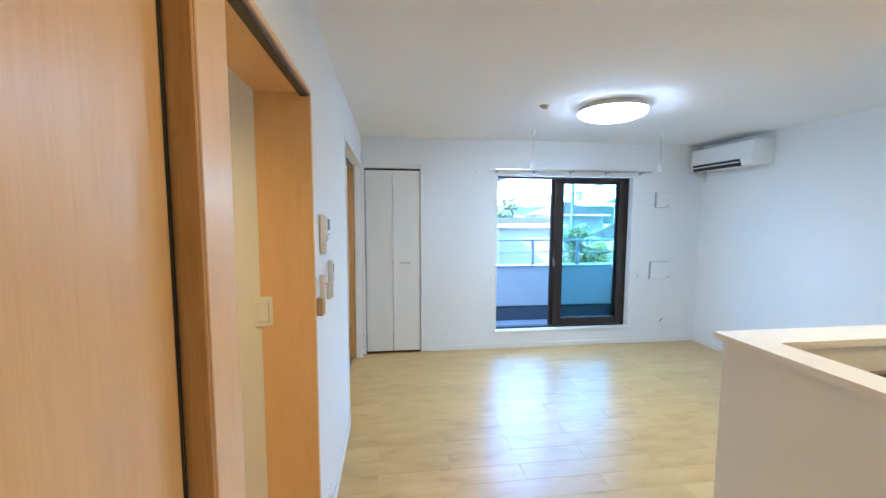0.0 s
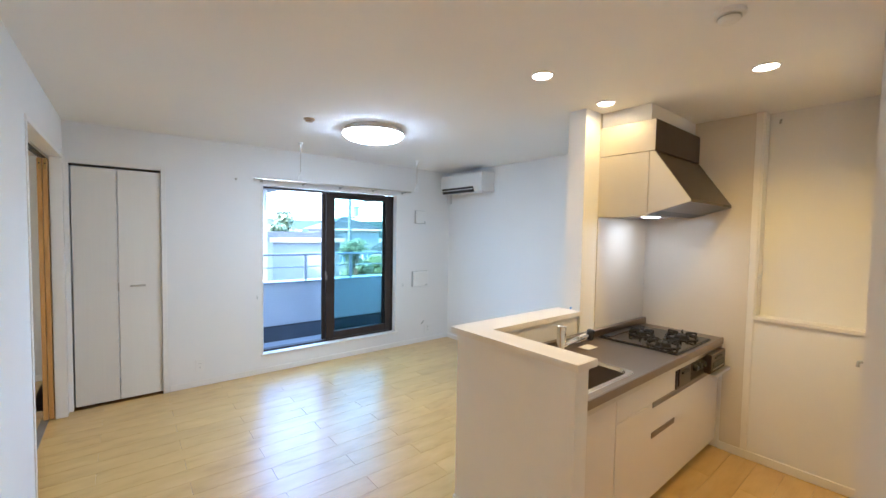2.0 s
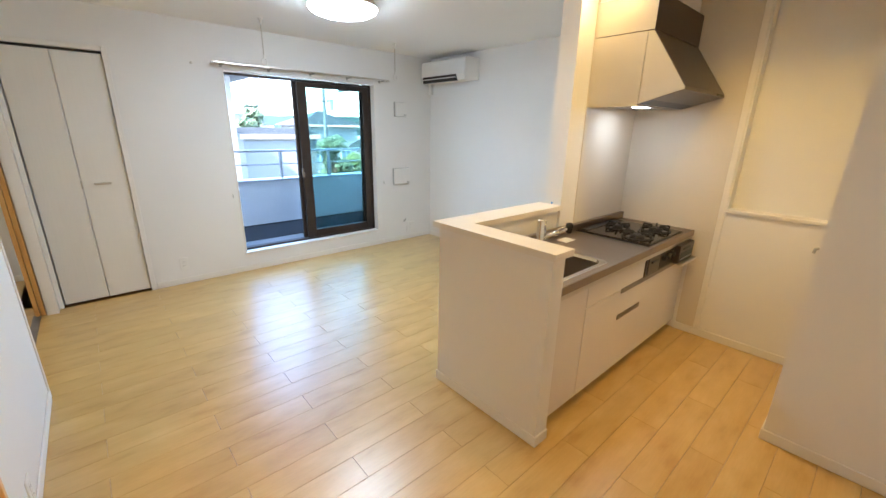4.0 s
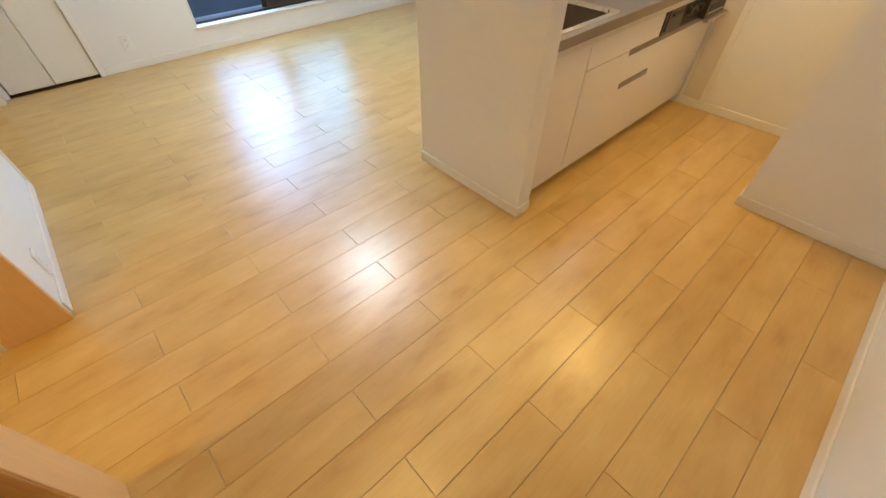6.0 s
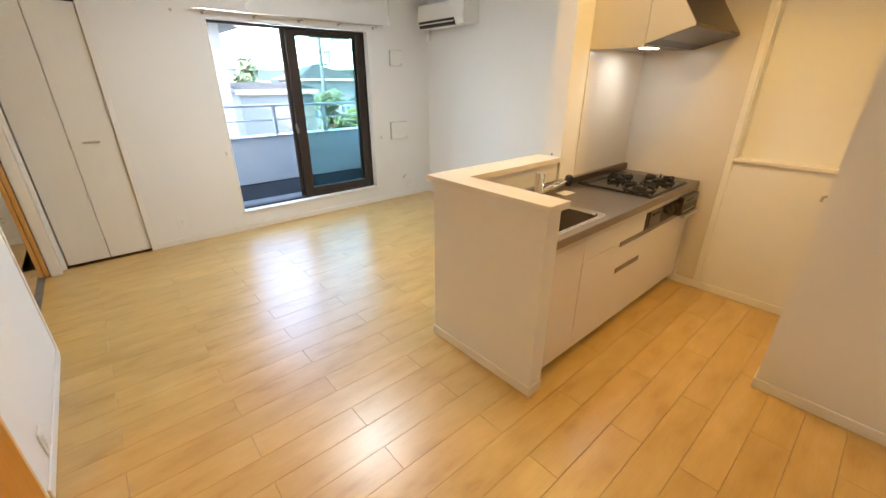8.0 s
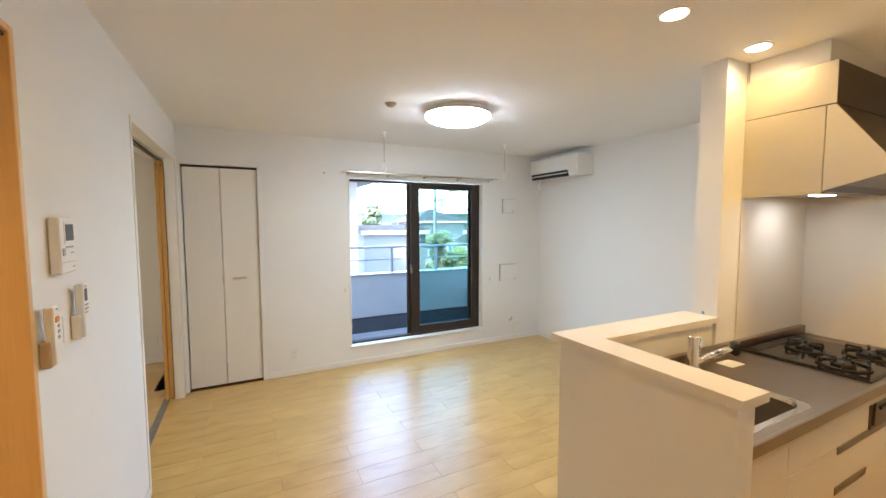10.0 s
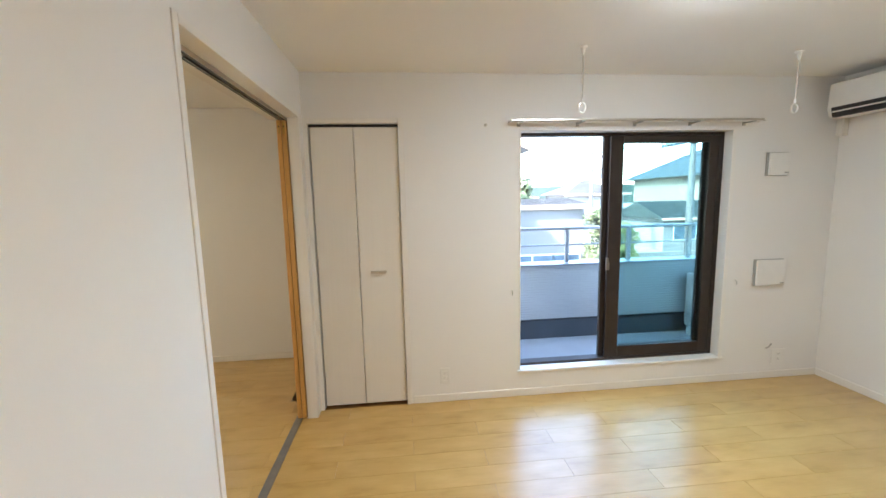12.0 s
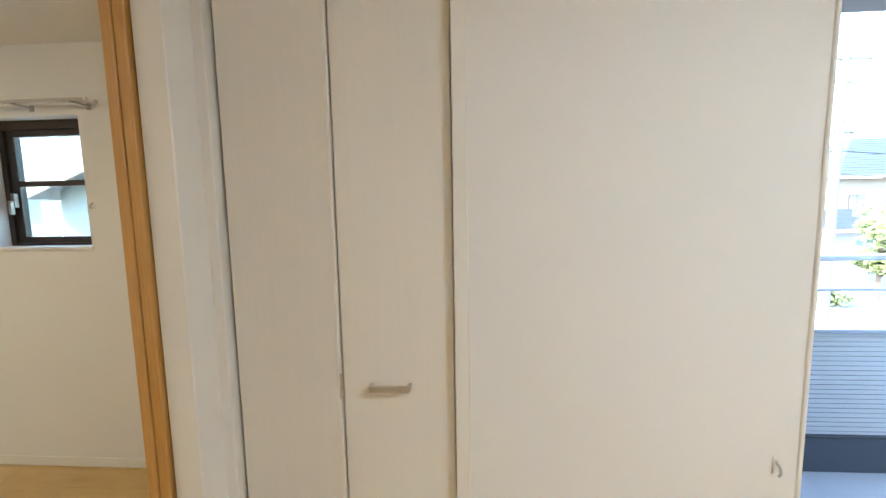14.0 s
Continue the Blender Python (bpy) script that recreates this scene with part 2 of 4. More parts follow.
Y2 = 5.33                                               # bedroom's far wall


def setting(name, bm, mat, label, category="wall"):
    return thing(name, bm, mat, label, category, kind="structure")


wall_w = setting("wall_west", wall_bm("x", XB, XL, YB - 0.12, YW, 0, H, [(-0.05, 1.645, 0.0, 2.005), (ROOM2[0] - 0.03, YW, 0.0, ROOM2[3] + 0.03)]), WALLPAPER, "white textured wallpaper wall with two sliding door openings")
wall_n = setting("wall_north", wall_bm("y", YW, YW + 0.16, -0.672, XR + 0.12, 0, H, [WIN, (CLO[0] - 0.034, CLO[1] + 0.036, 0.0, CLO[3] + 0.034)]), WALLPAPER, "white wallpaper wall around the balcony window and closet")
wall_e = setting("wall_east", wall_bm("x", XR, XR + 0.12, 1.56, YW, 0, H), WALLPAPER, "plain white wallpaper wall below the air conditioner")
wall_s = setting("wall_south", wall_bm("y", YB - 0.12, YB, XL, 3.25, 0, H), WALLPAPER, "plain white wallpaper wall behind the kitchen aisle")
wall_k = setting("wall_kitchen_side", wall_bm("x", XK, XK + 0.20, 0.128, 1.432, 0, H, [(0.128, 0.69, 0.96, H)]), WALLPAPER, "cream-lit kitchen side wall with a recessed upper part")
setting("wall_kitchen_recess", wall_bm("x", XK + 0.09, XK + 0.198, 0.131, 0.688, 0.96, H), WALLPAPER, "recessed wallpaper back of the wall niche")
setting("wall_block", wall_bm("x", 2.08, 3.25, YB, 0.128, 0, H), WALLPAPER, "white wallpaper projecting wall beside the kitchen aisle")
setting("wall_stove", wall_bm("y", 1.432, 1.56, 2.105, 3.45, 0, H), WALLPAPER, "full-height white wall end beside the stove")
setting("wall_half", prism([(1.146, 0.85), (1.240, 0.85), (1.240, 1.45), (2.105, 1.45), (2.105, 1.575), (1.146, 1.575)], "z", 0, 0.966), WALLPAPER, "L-shaped white half wall screening the kitchen counter")
cap = thing("half_wall_cap", prism([(1.120, 0.825), (1.264, 0.825), (1.264, 1.425), (2.125, 1.425), (2.125, 1.430), (2.103, 1.430), (2.103, 1.605), (1.120, 1.605)], "z", 0.967, 0.998), LAMINATE, "white laminate counter cap lying on the half wall", "counter cap", kind="structure")

# bedroom, hall and closet shells
setting("wall_bedroom_north", wall_bm("y", Y2, Y2 + 0.15, -3.6, -0.672, 0, H, [WIN2]), WALLPAPER, "white bedroom wall with a small window")
setting("wall_bedroom_west", wall_bm("x", -3.6, -3.48, 1.79, Y2, 0, H), WALLPAPER, "plain white bedroom wall")
setting("wall_hall_north", wall_bm("y", 1.648, 1.788, -3.6, XB, 0, H), WALLPAPER, "wallpaper wall between hall and bedroom")
setting("wall_hall_west", wall_bm("x", -2.12, -2.0, -0.1, 1.648, 0, H), WALLPAPER, "plain hall end wall")
setting("wall_hall_south", wall_bm("y", -0.22, -0.1, -2.12, XB, 0, H), WALLPAPER, "plain hall side wall")
setting("wall_closet_west", wall_bm("x", -0.672, -0.645, YW + 0.161, Y2, 0, H), WALLPAPER, "closet partition beside the sliding door pocket")
setting("wall_closet_back", wall_bm("y", 5.0, 5.05, -0.645, 0.12, 0, H), WALLPAPER, "closet back wall")
setting("wall_closet_east", wall_bm("x", 0.12, 0.17, YW + 0.16, 5.05, 0, H), WALLPAPER, "closet side wall")
setting("ceiling", box(-3.6, XR + 0.12, YB - 0.12, YW + 0.16, H, H + 0.15, 0), CEILING, "white papered ceiling", "ceiling")
setting("ceiling_bedroom", box(-3.6, XB + 0.94, YW + 0.16, Y2 + 0.15, H, H + 0.15, 0), CEILING, "white papered bedroom ceiling", "ceiling")


# ---- trim ----
def skirting(name, x0, x1, y0, y1):
    setting(name, box(x0, x1, y0, y1, 0, 0.058, 0.003), TRIM, "white low skirting board along the wall", "baseboard")


skirting("baseboard_west", XL, XL + 0.009, 1.69, 2.80)
skirting("baseboard_north", 0.035, XR, YW - 0.009, YW)
skirting("baseboard_east", XR - 0.009, XR, 1.584, YW - 0.009)
skirting("baseboard_stove_back", 1.146, XR - 0.009, 1.575, 1.584)
skirting("baseboard_half", 1.137, 1.146, 0.841, 1.584)
skirting("baseboard_half_end", 1.146, 1.240, 0.841, 0.85)
skirting("baseboard_kitchen", XK - 0.009, XK, 0.137, 0.87)
skirting("baseboard_block_end", 2.08, XK, 0.128, 0.137)
skirting("baseboard_block", 2.071, 2.08, YB + 0.009, 0.137)
skirting("baseboard_south", 0.2, 2.08, YB, YB + 0.009)
skirting("baseboard_bedroom", -3.48, XB + 0.09, Y2 - 0.009, Y2)


# ---- closet with folding door ----
def closet():
    f = root("closet_door_frame", "white closet casing round the folding door", "door frame", kind="structure")
    x0, x1, z1 = CLO[0], CLO[1], CLO[3]
    part("jamb", box(x0 - 0.034, x0, YW - 0.012, YW + 0.10, 0, z1 + 0.034), TRIM, f)
    part("jamb", box(x1, x1 + 0.036, YW - 0.012, YW + 0.10, 0, z1 + 0.034), TRIM, f)
    part("head", box(x0, x1, YW - 0.012, YW + 0.10, z1, z1 + 0.034), TRIM, f)
    part("track", box(x0, x1, YW + 0.02, YW + 0.06, z1 - 0.018, z1 - 0.001), BLACK, f, "dark folding door track")
    d = root("closet_folding_door", "closed white two-leaf folding closet door", "closet door")
    mid, y = -0.313, YW + 0.015
    a = part("leaf", box(x0 + 0.009, mid - 0.002, y, y + 0.03, 0.018, z1 - 0.02, 0.004, 2), CLOSET, d)
    b = part("leaf", box(mid + 0.002, x1 - 0.003, y, y + 0.03, 0.018, z1 - 0.02, 0.004, 2), CLOSET, d)
    part("edge_strip", box(mid - 0.012, mid - 0.003, y - 0.004, y + 0.001, 0.02, z1 - 0.022, 0.001), TRIM, a)
    part("latch", box(mid - 0.006, mid + 0.003, y - 0.007, y - 0.001, 0.96, 1.03, 0.002), SILVER, b, "small latch plate")
    bm = path_tube([(-0.232, y - 0.001, 1.0), (-0.232, y - 0.028, 1.0), (-0.132, y - 0.028, 1.0), (-0.132, y - 0.001, 1.0)], 0.0055)
    box_bm(bm, -0.235, -0.129, y - 0.036, y - 0.026, 0.991, 1.009, 0.003)
    part("handle", bm, SILVER, b, "satin metal bar handle")


closet()


# ---- doors in the left wall ----
def bedroom_door():
    y0, y1, z1 = ROOM2[0], ROOM2[1], ROOM2[3]
    f = root("bedroom_door_frame", "white door casing with a triple sliding track", "door frame", kind="structure")
    part("jamb", box(XB - 0.004, XL + 0.006, y0 - 0.03, y0, 0, z1 + 0.03), TRIM, f)
    part("jamb", box(-0.706, XL + 0.006, 4.19, YW - 0.001, 0, z1 - 0.0005), TRIM, f)
    part("head", box(XB - 0.004, XL + 0.006, y0, YW - 0.001, z1, z1 + 0.03), TRIM, f)
    for x in (-0.7565, -0.7255):
        part("top_track", box(x - 0.010, x + 0.010, y0, y1, z1 - 0.016, z1 - 0.001), BLACK, f, "dark sliding track")
        part("track_lip", box(x + 0.0105, x + 0.0135, y0, y1, z1 - 0.02, z1 - 0.002, 0), SILVER, f)
    part("floor_track", box(-0.790, -0.742, y0, y1, 0.0, 0.006), TRACK, f, "flat grey metal floor track")
    for x in (-0.7565, -0.7255):
        d = root("sliding_door", "maple veneer sliding door pushed into its wall pocket", "sliding door", "bedroom sliding doors")
        part("panel", box(x - 0.0135, x + 0.0135, 4.18, 4.92, 0.012, z1 - 0.02, 0.002), EDGEWOOD, d)
        for z in (z1 - 0.06,):
            cap = part("roller_plate", box(x - 0.008, x + 0.008, 4.1775, 4.1802, z - 0.045, z + 0.03, 0.001), BRASS, d, "small brass roller plate")
            part("screw", tube((x, 4.1778, z), (x, 4.1765, z), 0.005, None, 12), IRON, cap)


bedroom_door()


def hall_door():
    y0, y1, z1 = HALL[0], HALL[1], HALL[3]
    f = root("hall_door_frame", "maple wood sliding door frame with a middle post", "door frame", kind="structure")
    part("far_jamb", box(XB - 0.004, XL + 0.004, y1 - 0.002, y1 + 0.022, 0, z1 + 0.02), DOORWOOD, f)
    part("post", box(XL - 0.0435, XL + 0.004, 0.730, y0, 0, z1 + 0.02), DOORWOOD, f)
    part("near_jamb", box(XB, XL + 0.004, -0.075, -0.05, 0, z1 + 0.02), DOORWOOD, f)
    part("head", box(XB, XL + 0.004, -0.05, y1 - 0.002, z1, z1 + 0.02), DOORWOOD, f)
    part("top_track", box(XL - 0.035, XL - 0.004, y0, y1 - 0.002, z1 - 0.012, z1 - 0.001), BLACK, f, "dark sliding track")
    d = root("hall_sliding_door", "maple veneer sliding door slid open behind its post", "sliding door")
    p = part("panel", box(XL - 0.082, XL - 0.044, -0.045, 0.82, 0.01, z1 - 0.004, 0.003), DOORWOOD, d)
    # Slim dark strip along the corner where the panel meets the post.
    part("corner_line", box(XL - 0.0435, XL - 0.041, 0.712, 0.7215, 0.01, z1 - 0.02, 0.001), IRON, p, "slim dark line in the corner of door and post")
    # Orange light on the post's side face, put into a thin amber sheet.
    part("post_side_tint", box(XL - 0.0435, XL + 0.001, 0.7225, 0.7298, 0.0, z1 - 0.02, 0.002), EDGEWOOD, f, "amber sheet on the post side, orange light put into its colour")


hall_door()


# ---- balcony window ----
def balcony_window():
    x0, x1, z0, z1 = WIN
    w = root("window_1", "bronze aluminium sliding balcony window, pushed half open", "window", kind="structure")
    t = 0.022
    part("reveal", box(x0, x0 + t - 0.012, YW - 0.006, YW + 0.075, z0, z1), TRIM, w)
    part("reveal", box(x1 - 0.03, x1, YW - 0.006, YW + 0.075, z0, z1), TRIM, w)
    part("reveal", box(x0 + 0.01, x1 - 0.03, YW - 0.006, YW + 0.075, z1 - 0.012, z1), TRIM, w)
    part("window_sill", box(x0 - 0.012, x1 + 0.012, YW - 0.016, YW + 0.075, z0 - 0.004, z0 + 0.016, 0.003), TRIM, w, "white window sill board")
    ya, yb = YW + 0.076, YW + 0.155
    part("frame_bottom", box(x0 + 0.01, x1 - 0.001, ya, yb, z0 + 0.005, z0 + 0.034), BRONZE, w)
    part("frame_top", box(x0 + 0.01, x1 - 0.001, ya, yb, z1 - 0.034, z1 - 0.012), BRONZE, w)
    part("frame_side", box(x0 + 0.0, x0 + 0.012, ya + 0.02, yb, z0 + 0.034, z1 - 0.034), BRONZE, w)
    part("frame_side", box(x1 - 0.06, x1 - 0.001, ya, yb, z0 + 0.034, z1 - 0.034), BRONZE, w)
    for i, (a, b, y, s) in enumerate(((1.55, x1 - 0.062, ya + 0.006, 0.105), (1.515, x1 - 0.08, ya + 0.042, 0.05))):
        lo, hi = z0 + 0.034, z1 - 0.035
        sash = part("sash", box(a, a + s, y, y + 0.03, lo, hi, 0.004, 2), BRONZE, w, "bronze aluminium sash")
        part("stile", box(b - 0.075, b, y, y + 0.03, lo, hi, 0.004, 2), BRONZE, sash)
        part("rail", box(a + s, b - 0.075, y, y + 0.03, lo, lo + 0.085, 0.004, 2), BRONZE, sash)
        part("rail", box(a + s, b - 0.075, y, y + 0.03, hi - 0.05, hi, 0.004, 2), BRONZE, sash)
        pane = part("pane", box(a + s - 0.004, b - 0.071, y + 0.011, y + 0.017, lo + 0.081, hi - 0.046, 0), GLASS, sash, "faintly green window glass")
        pane.visible_shadow = False
        if i == 0:
            bm = box(1.535, 1.56, y - 0.02, y + 0.0, 0.93, 0.99, 0.004)
            box_bm(bm, 1.527, 1.545, y - 0.034, y - 0.012, 0.965, 1.03, 0.005)
            part("crescent_lock", bm, GRIP, sash, "small grey crescent lock")


balcony_window()


def small_window():
    x0, x1, z0, z1 = WIN2
    w = root("window_2", "small dark aluminium two-pane casement window", "window", kind="structure")
    part("window_sill", box(x0 - 0.012, x1 + 0.012, Y2 - 0.014, Y2 + 0.08, z0 - 0.004, z0 + 0.016, 0.003), TRIM, w, "white window sill board")
    ya, yb = Y2 + 0.081, Y2 + 0.14
    part("window_frame", wall_bm("y", ya, yb, x0, x1, z0, z1, [(x0 + 0.03, x1 - 0.03, z0 + 0.03, z1 - 0.05)]), BRONZE, w)
    zm = 1.633
    s = part("sash", wall_bm("y", ya + 0.015, yb - 0.01, x0 + 0.031, x1 - 0.031, z0 + 0.031, z1 - 0.051,
                             [(x0 + 0.075, x1 - 0.05, z0 + 0.065, zm - 0.016), (x0 + 0.075, x1 - 0.05, zm + 0.016, z1 - 0.085)]), BRONZE, w)
    for a, b in ((z0 + 0.066, zm - 0.017), (zm + 0.017, z1 - 0.086)):
        p = part("pane", box(x0 + 0.076, x1 - 0.051, ya + 0.025, ya + 0.03, a, b, 0), GLASS, s)
        p.visible_shadow = False
    bm = box(x0 + 0.04, x0 + 0.062, ya - 0.012, ya + 0.016, 1.50, 1.58, 0.004)
    box_bm(bm, x0 + 0.044, x0 + 0.06, ya - 0.034, ya - 0.008, 1.46, 1.54, 0.005)
    part("cam_handle", bm, GRIP, s, "grey cam latch handle")


small_window()


# ---- kitchen ----
CT, CY = 0.80, 0.867      # worktop height and front edge


def kitchen():
    # worktop with the sink cut out
    w = root("worktop", "brushed stainless steel worktop with a back ledge", "worktop")
    sx0, sx1, sy0, sy1 = 1.29, 1.785, 0.925, 1.31
    bm = wall_bm("y", CT - 0.012, CT, 1.242, XK - 0.002, CY + 0.013, 1.43, [(sx0, sx1, sy0, sy1)])
    for v in bm.verts:
        v.co = Vector((v.co.x, v.co.z, v.co.y))
    bmesh.ops.recalc_face_normals(bm, faces=bm.faces)
    part("top", bm, STEEL, w)
    part("front_edge", box(1.242, XK - 0.002, CY - 0.004, CY + 0.0125, CT - 0.042, CT + 0.003, 0.004, 2), STEEL, w)
    part("back_ledge", box(1.242, XK - 0.002, 1.397, 1.430, CT, CT + 0.052, 0.004, 2), STEEL, w)
    part("front_rail", box(1.242, XK - 0.002, CY + 0.004, CY + 0.02, CT - 0.072, CT - 0.0425, 0.002), SILVER, w, "satin grip rail under the edge")
    s = root("sink", "deep stainless steel kitchen sink set in the worktop", "sink")
    bm = bmesh.new()
    g = bmesh.ops.create_cube(bm, size=1.0)
    for v in g["verts"]:
        inset = 0.02 if v.co.z < 0 else 0.0
        v.co = Vector((sx0 + inset if v.co.x < 0 else sx1 - inset, sy0 + inset if v.co.y < 0 else sy1 - inset, CT - 0.18 if v.co.z < 0 else CT - 0.001))
    top = [f for f in bm.faces if f.normal.z > 0.9]
    bmesh.ops.delete(bm, geom=top, context="FACES_ONLY")
    bmesh.ops.bevel(bm, geom=[e for e in bm.edges if not e.is_boundary], offset=0.035, segments=4, affect="EDGES", profile=0.5)
    bmesh.ops.reverse_faces(bm, faces=bm.faces)
    part("basin", bm, BASIN, s, smooth=True)
    bm = bmesh.new()
    rings = []
    for grow, rad, z in ((0.016, 0.03, CT + 0.0005), (0.014, 0.03, CT + 0.0035), (-0.006, 0.065, CT + 0.0035), (-0.010, 0.065, CT - 0.012)):
        ring = []
        for cx, cy, turn in ((sx1 + grow - rad, sy1 + grow - rad, 0), (sx0 - grow + rad, sy1 + grow - rad, 90), (sx0 - grow + rad, sy0 - grow + rad, 180), (sx1 + grow - rad, sy0 - grow + rad, 270)):
            for k in range(7):
                t = radians(turn + 15 * k)
                ring.append(bm.verts.new((cx + rad * math.cos(t), cy + rad * math.sin(t), z)))
        rings.append(ring)
    for lo, hi in zip(rings, rings[1:]):
        for i in range(len(lo)):
            bm.faces.new((lo[i], lo[(i + 1) % len(lo)], hi[(i + 1) % len(lo)], hi[i]))
    bmesh.ops.recalc_face_normals(bm, faces=bm.faces)
    part("rim", bm, CHROME, s, "polished steel rim")
    part("drain", lathe([(0.055, 0), (0.055, 0.004), (0.03, 0.006)], (1.45, 1.12, CT - 0.179), 24), CHROME, s)

    t = root("kitchen_tap", "chrome single-lever pull-out kitchen tap", "tap")
    bx, by = 1.79, 1.36
    part("base", lathe([(0.03, 0), (0.03, 0.008), (0.025, 0.014), (0.024, 0.15), (0.02, 0.158)], (bx, by, CT)), CHROME, t, smooth=True)
    part("lever", box(bx + 0.022, bx + 0.042, by - 0.012, by + 0.012, CT + 0.04, CT + 0.15, 0.006, 2), CHROME, t)
    part("spout", path_tube([(bx, by - 0.005, CT + 0.03), (bx + 0.10, by - 0.06, CT + 0.075), (bx + 0.17, by - 0.09, CT + 0.10)], 0.017, 14), CHROME, t, smooth=True)
    part("spray_head", lathe([(0.012, 0), (0.019, 0.008), (0.021, 0.03), (0.024, 0.045), (0.022, 0.062), (0.012, 0.068)], (bx + 0.175, by - 0.092, CT + 0.062), 24), BLACK, t, "black spray head")
    thing("paper_label", box(1.955, 2.065, 1.27, 1.345, CT + 0.0005, CT + 0.002, 0), PLASTIC, "small white paper slip lying on the worktop", "paper")

    # base cabinets
    F = 0.887
    c = root("sink_cabinet", "white glossy sink base cabinet", "cabinet")
    part("body", box(1.242, 1.563, F + 0.021, 1.43, 0.07, CT - 0.076), CABINET, c)
    part("door", box(1.2435, 1.560, F, F + 0.019, 0.065, CT - 0.078, 0.002), CABINET, c)
    part("toe_kick", box(1.242, 1.563, F + 0.06, F + 0.075, 0, 0.07), LAMINATE, c)
    d = root("drawer_cabinet", "white glossy drawer cabinet under the stove", "cabinet")
    x1 = XK - 0.004
    part("body", box(1.564, x1, F + 0.021, 1.43, 0.07, 0.55), CABINET, d)
    part("toe_kick", box(1.564, x1, F + 0.06, F + 0.075, 0, 0.07), LAMINATE, d)
    gx0, gx1, gz0, gz1 = 2.262, 2.985, 0.60, CT - 0.05
    up = part("drawer_front", box(1.565, gx0 - 0.003, F, F + 0.019, 0.60, CT - 0.078, 0.002), CABINET, d)
    mid = part("drawer_front", box(1.565, x1, F, F + 0.019, 0.065, 0.597, 0.002), CABINET, d)
    part("filler", box(gx1 + 0.002, x1, F, F + 0.019, 0.60, CT - 0.078, 0.002), CABINET, d)
    part("grip", box(1.960, x1, F - 0.004, F + 0.002, 0.574, 0.606, 0.002), GRIP, up, "dark satin grip strip")
    part("grip", box(1.958, 2.262, F - 0.004, F + 0.002, 0.405, 0.438, 0.002), GRIP, mid, "dark satin recessed grip")

    # built-in gas stove
    g = root("gas_stove", "built-in three-burner gas stove with a dark glass top", "stove")
    ax, bx2, ay, by2 = 2.295, 2.865, 0.900, 1.392
    part("top_plate", box(ax, bx2, ay, by2, CT + 0.001, CT + 0.012, 0.004, 2), DARKGLASS, g)
    part("rim", wall_bm("x", ax - 0.006, bx2 + 0.006, ay - 0.006, by2 + 0.006, CT + 0.0005, CT + 0.006), BLACK, g)
    part("vent", box(ax + 0.03, bx2 - 0.03, by2 - 0.06, by2 - 0.01, CT + 0.012, CT + 0.017, 0.002), BLACK, g)
    for x, y, r in ((2.43, 1.03, 0.060), (2.73, 1.03, 0.060), (2.58, 1.235, 0.045)):
        burner = part("burner", lathe([(r * 0.75, 0), (r * 0.75, 0.012), (r * 0.62, 0.018), (r * 0.3, 0.02)], (x, y, CT + 0.012), 28), IRON, g)
        bm = bmesh.new()
        for i in range(6):
            a = math.pi / 3 * i + 0.3
            ca, sa = math.cos(a), math.sin(a)
            r1, r0 = r + 0.035, r * 0.5
            for p, q in (((r1, 0.0), (r1, 0.03)), ((r1, 0.03), (r0, 0.03)), ((r0, 0.03), (r0 + 0.01, 0.02))):
                tube_bm(bm, (x + ca * p[0], y + sa * p[0], CT + 0.013 + p[1]), (x + ca * q[0], y + sa * q[0], CT + 0.013 + q[1]), 0.0065, None, 6)
        for i in range(24):
            a, b = 2 * math.pi * i / 24, 2 * math.pi * (i + 1) / 24
            rr = r + 0.035
            tube_bm(bm, (x + rr * math.cos(a), y + rr * math.sin(a), CT + 0.016), (x + rr * math.cos(b), y + rr * math.sin(b), CT + 0.016), 0.0055, None, 6)
        part("pan_support", bm, IRON, burner, "black cast-iron pan support")
    fr = part("front_panel", box(gx0, gx1, F - 0.006, F + 0.02, gz0, gz1, 0.003), STOVEFRONT, g, "smoked steel stove front")
    part("control_flap", box(gx0 + 0.02, gx0 + 0.20, F - 0.014, F - 0.005, gz0 + 0.02, gz1 - 0.02, 0.003), STOVEFRONT, fr)
    part("grill_opening", box(gx0 + 0.215, gx0 + 0.437, F - 0.009, F - 0.005, gz0 + 0.012, gz1 - 0.015, 0.002), IRON, fr, "dark control recess")
    for kx in (0.26, 0.33, 0.40):
        part("knob", lathe([(0.021, 0), (0.021, 0.012), (0.017, 0.024), (0.004, 0.026)], (0, 0, 0), 20), IRON, fr, "black burner knob").matrix_local = Matrix.Translation((gx0 + kx, F - 0.008, (gz0 + gz1) / 2 + 0.01)) @ Matrix.Rotation(math.pi / 2, 4, "X")
    drawer = part("grill_drawer", box(gx0 + 0.44, gx1 - 0.01, F - 0.05, F - 0.007, gz0 + 0.012, gz1 - 0.012, 0.004, 2), STOVEFRONT, g, "smoked steel grill door standing slightly open")
    part("grill_window", box(gx0 + 0.47, gx1 - 0.04, F - 0.053, F - 0.0495, gz0 + 0.045, gz1 - 0.065, 0.001), BLACK, drawer)
    part("window_trim", box(gx0 + 0.47, gx1 - 0.04, F - 0.054, F - 0.0495, gz0 + 0.034, gz0 + 0.043, 0.001), SILVER, drawer)
    part("knob_bar", box(gx0 + 0.05, gx0 + 0.15, F - 0.024, F - 0.013, gz1 - 0.06, gz1 - 0.045, 0.003), BLACK, fr)
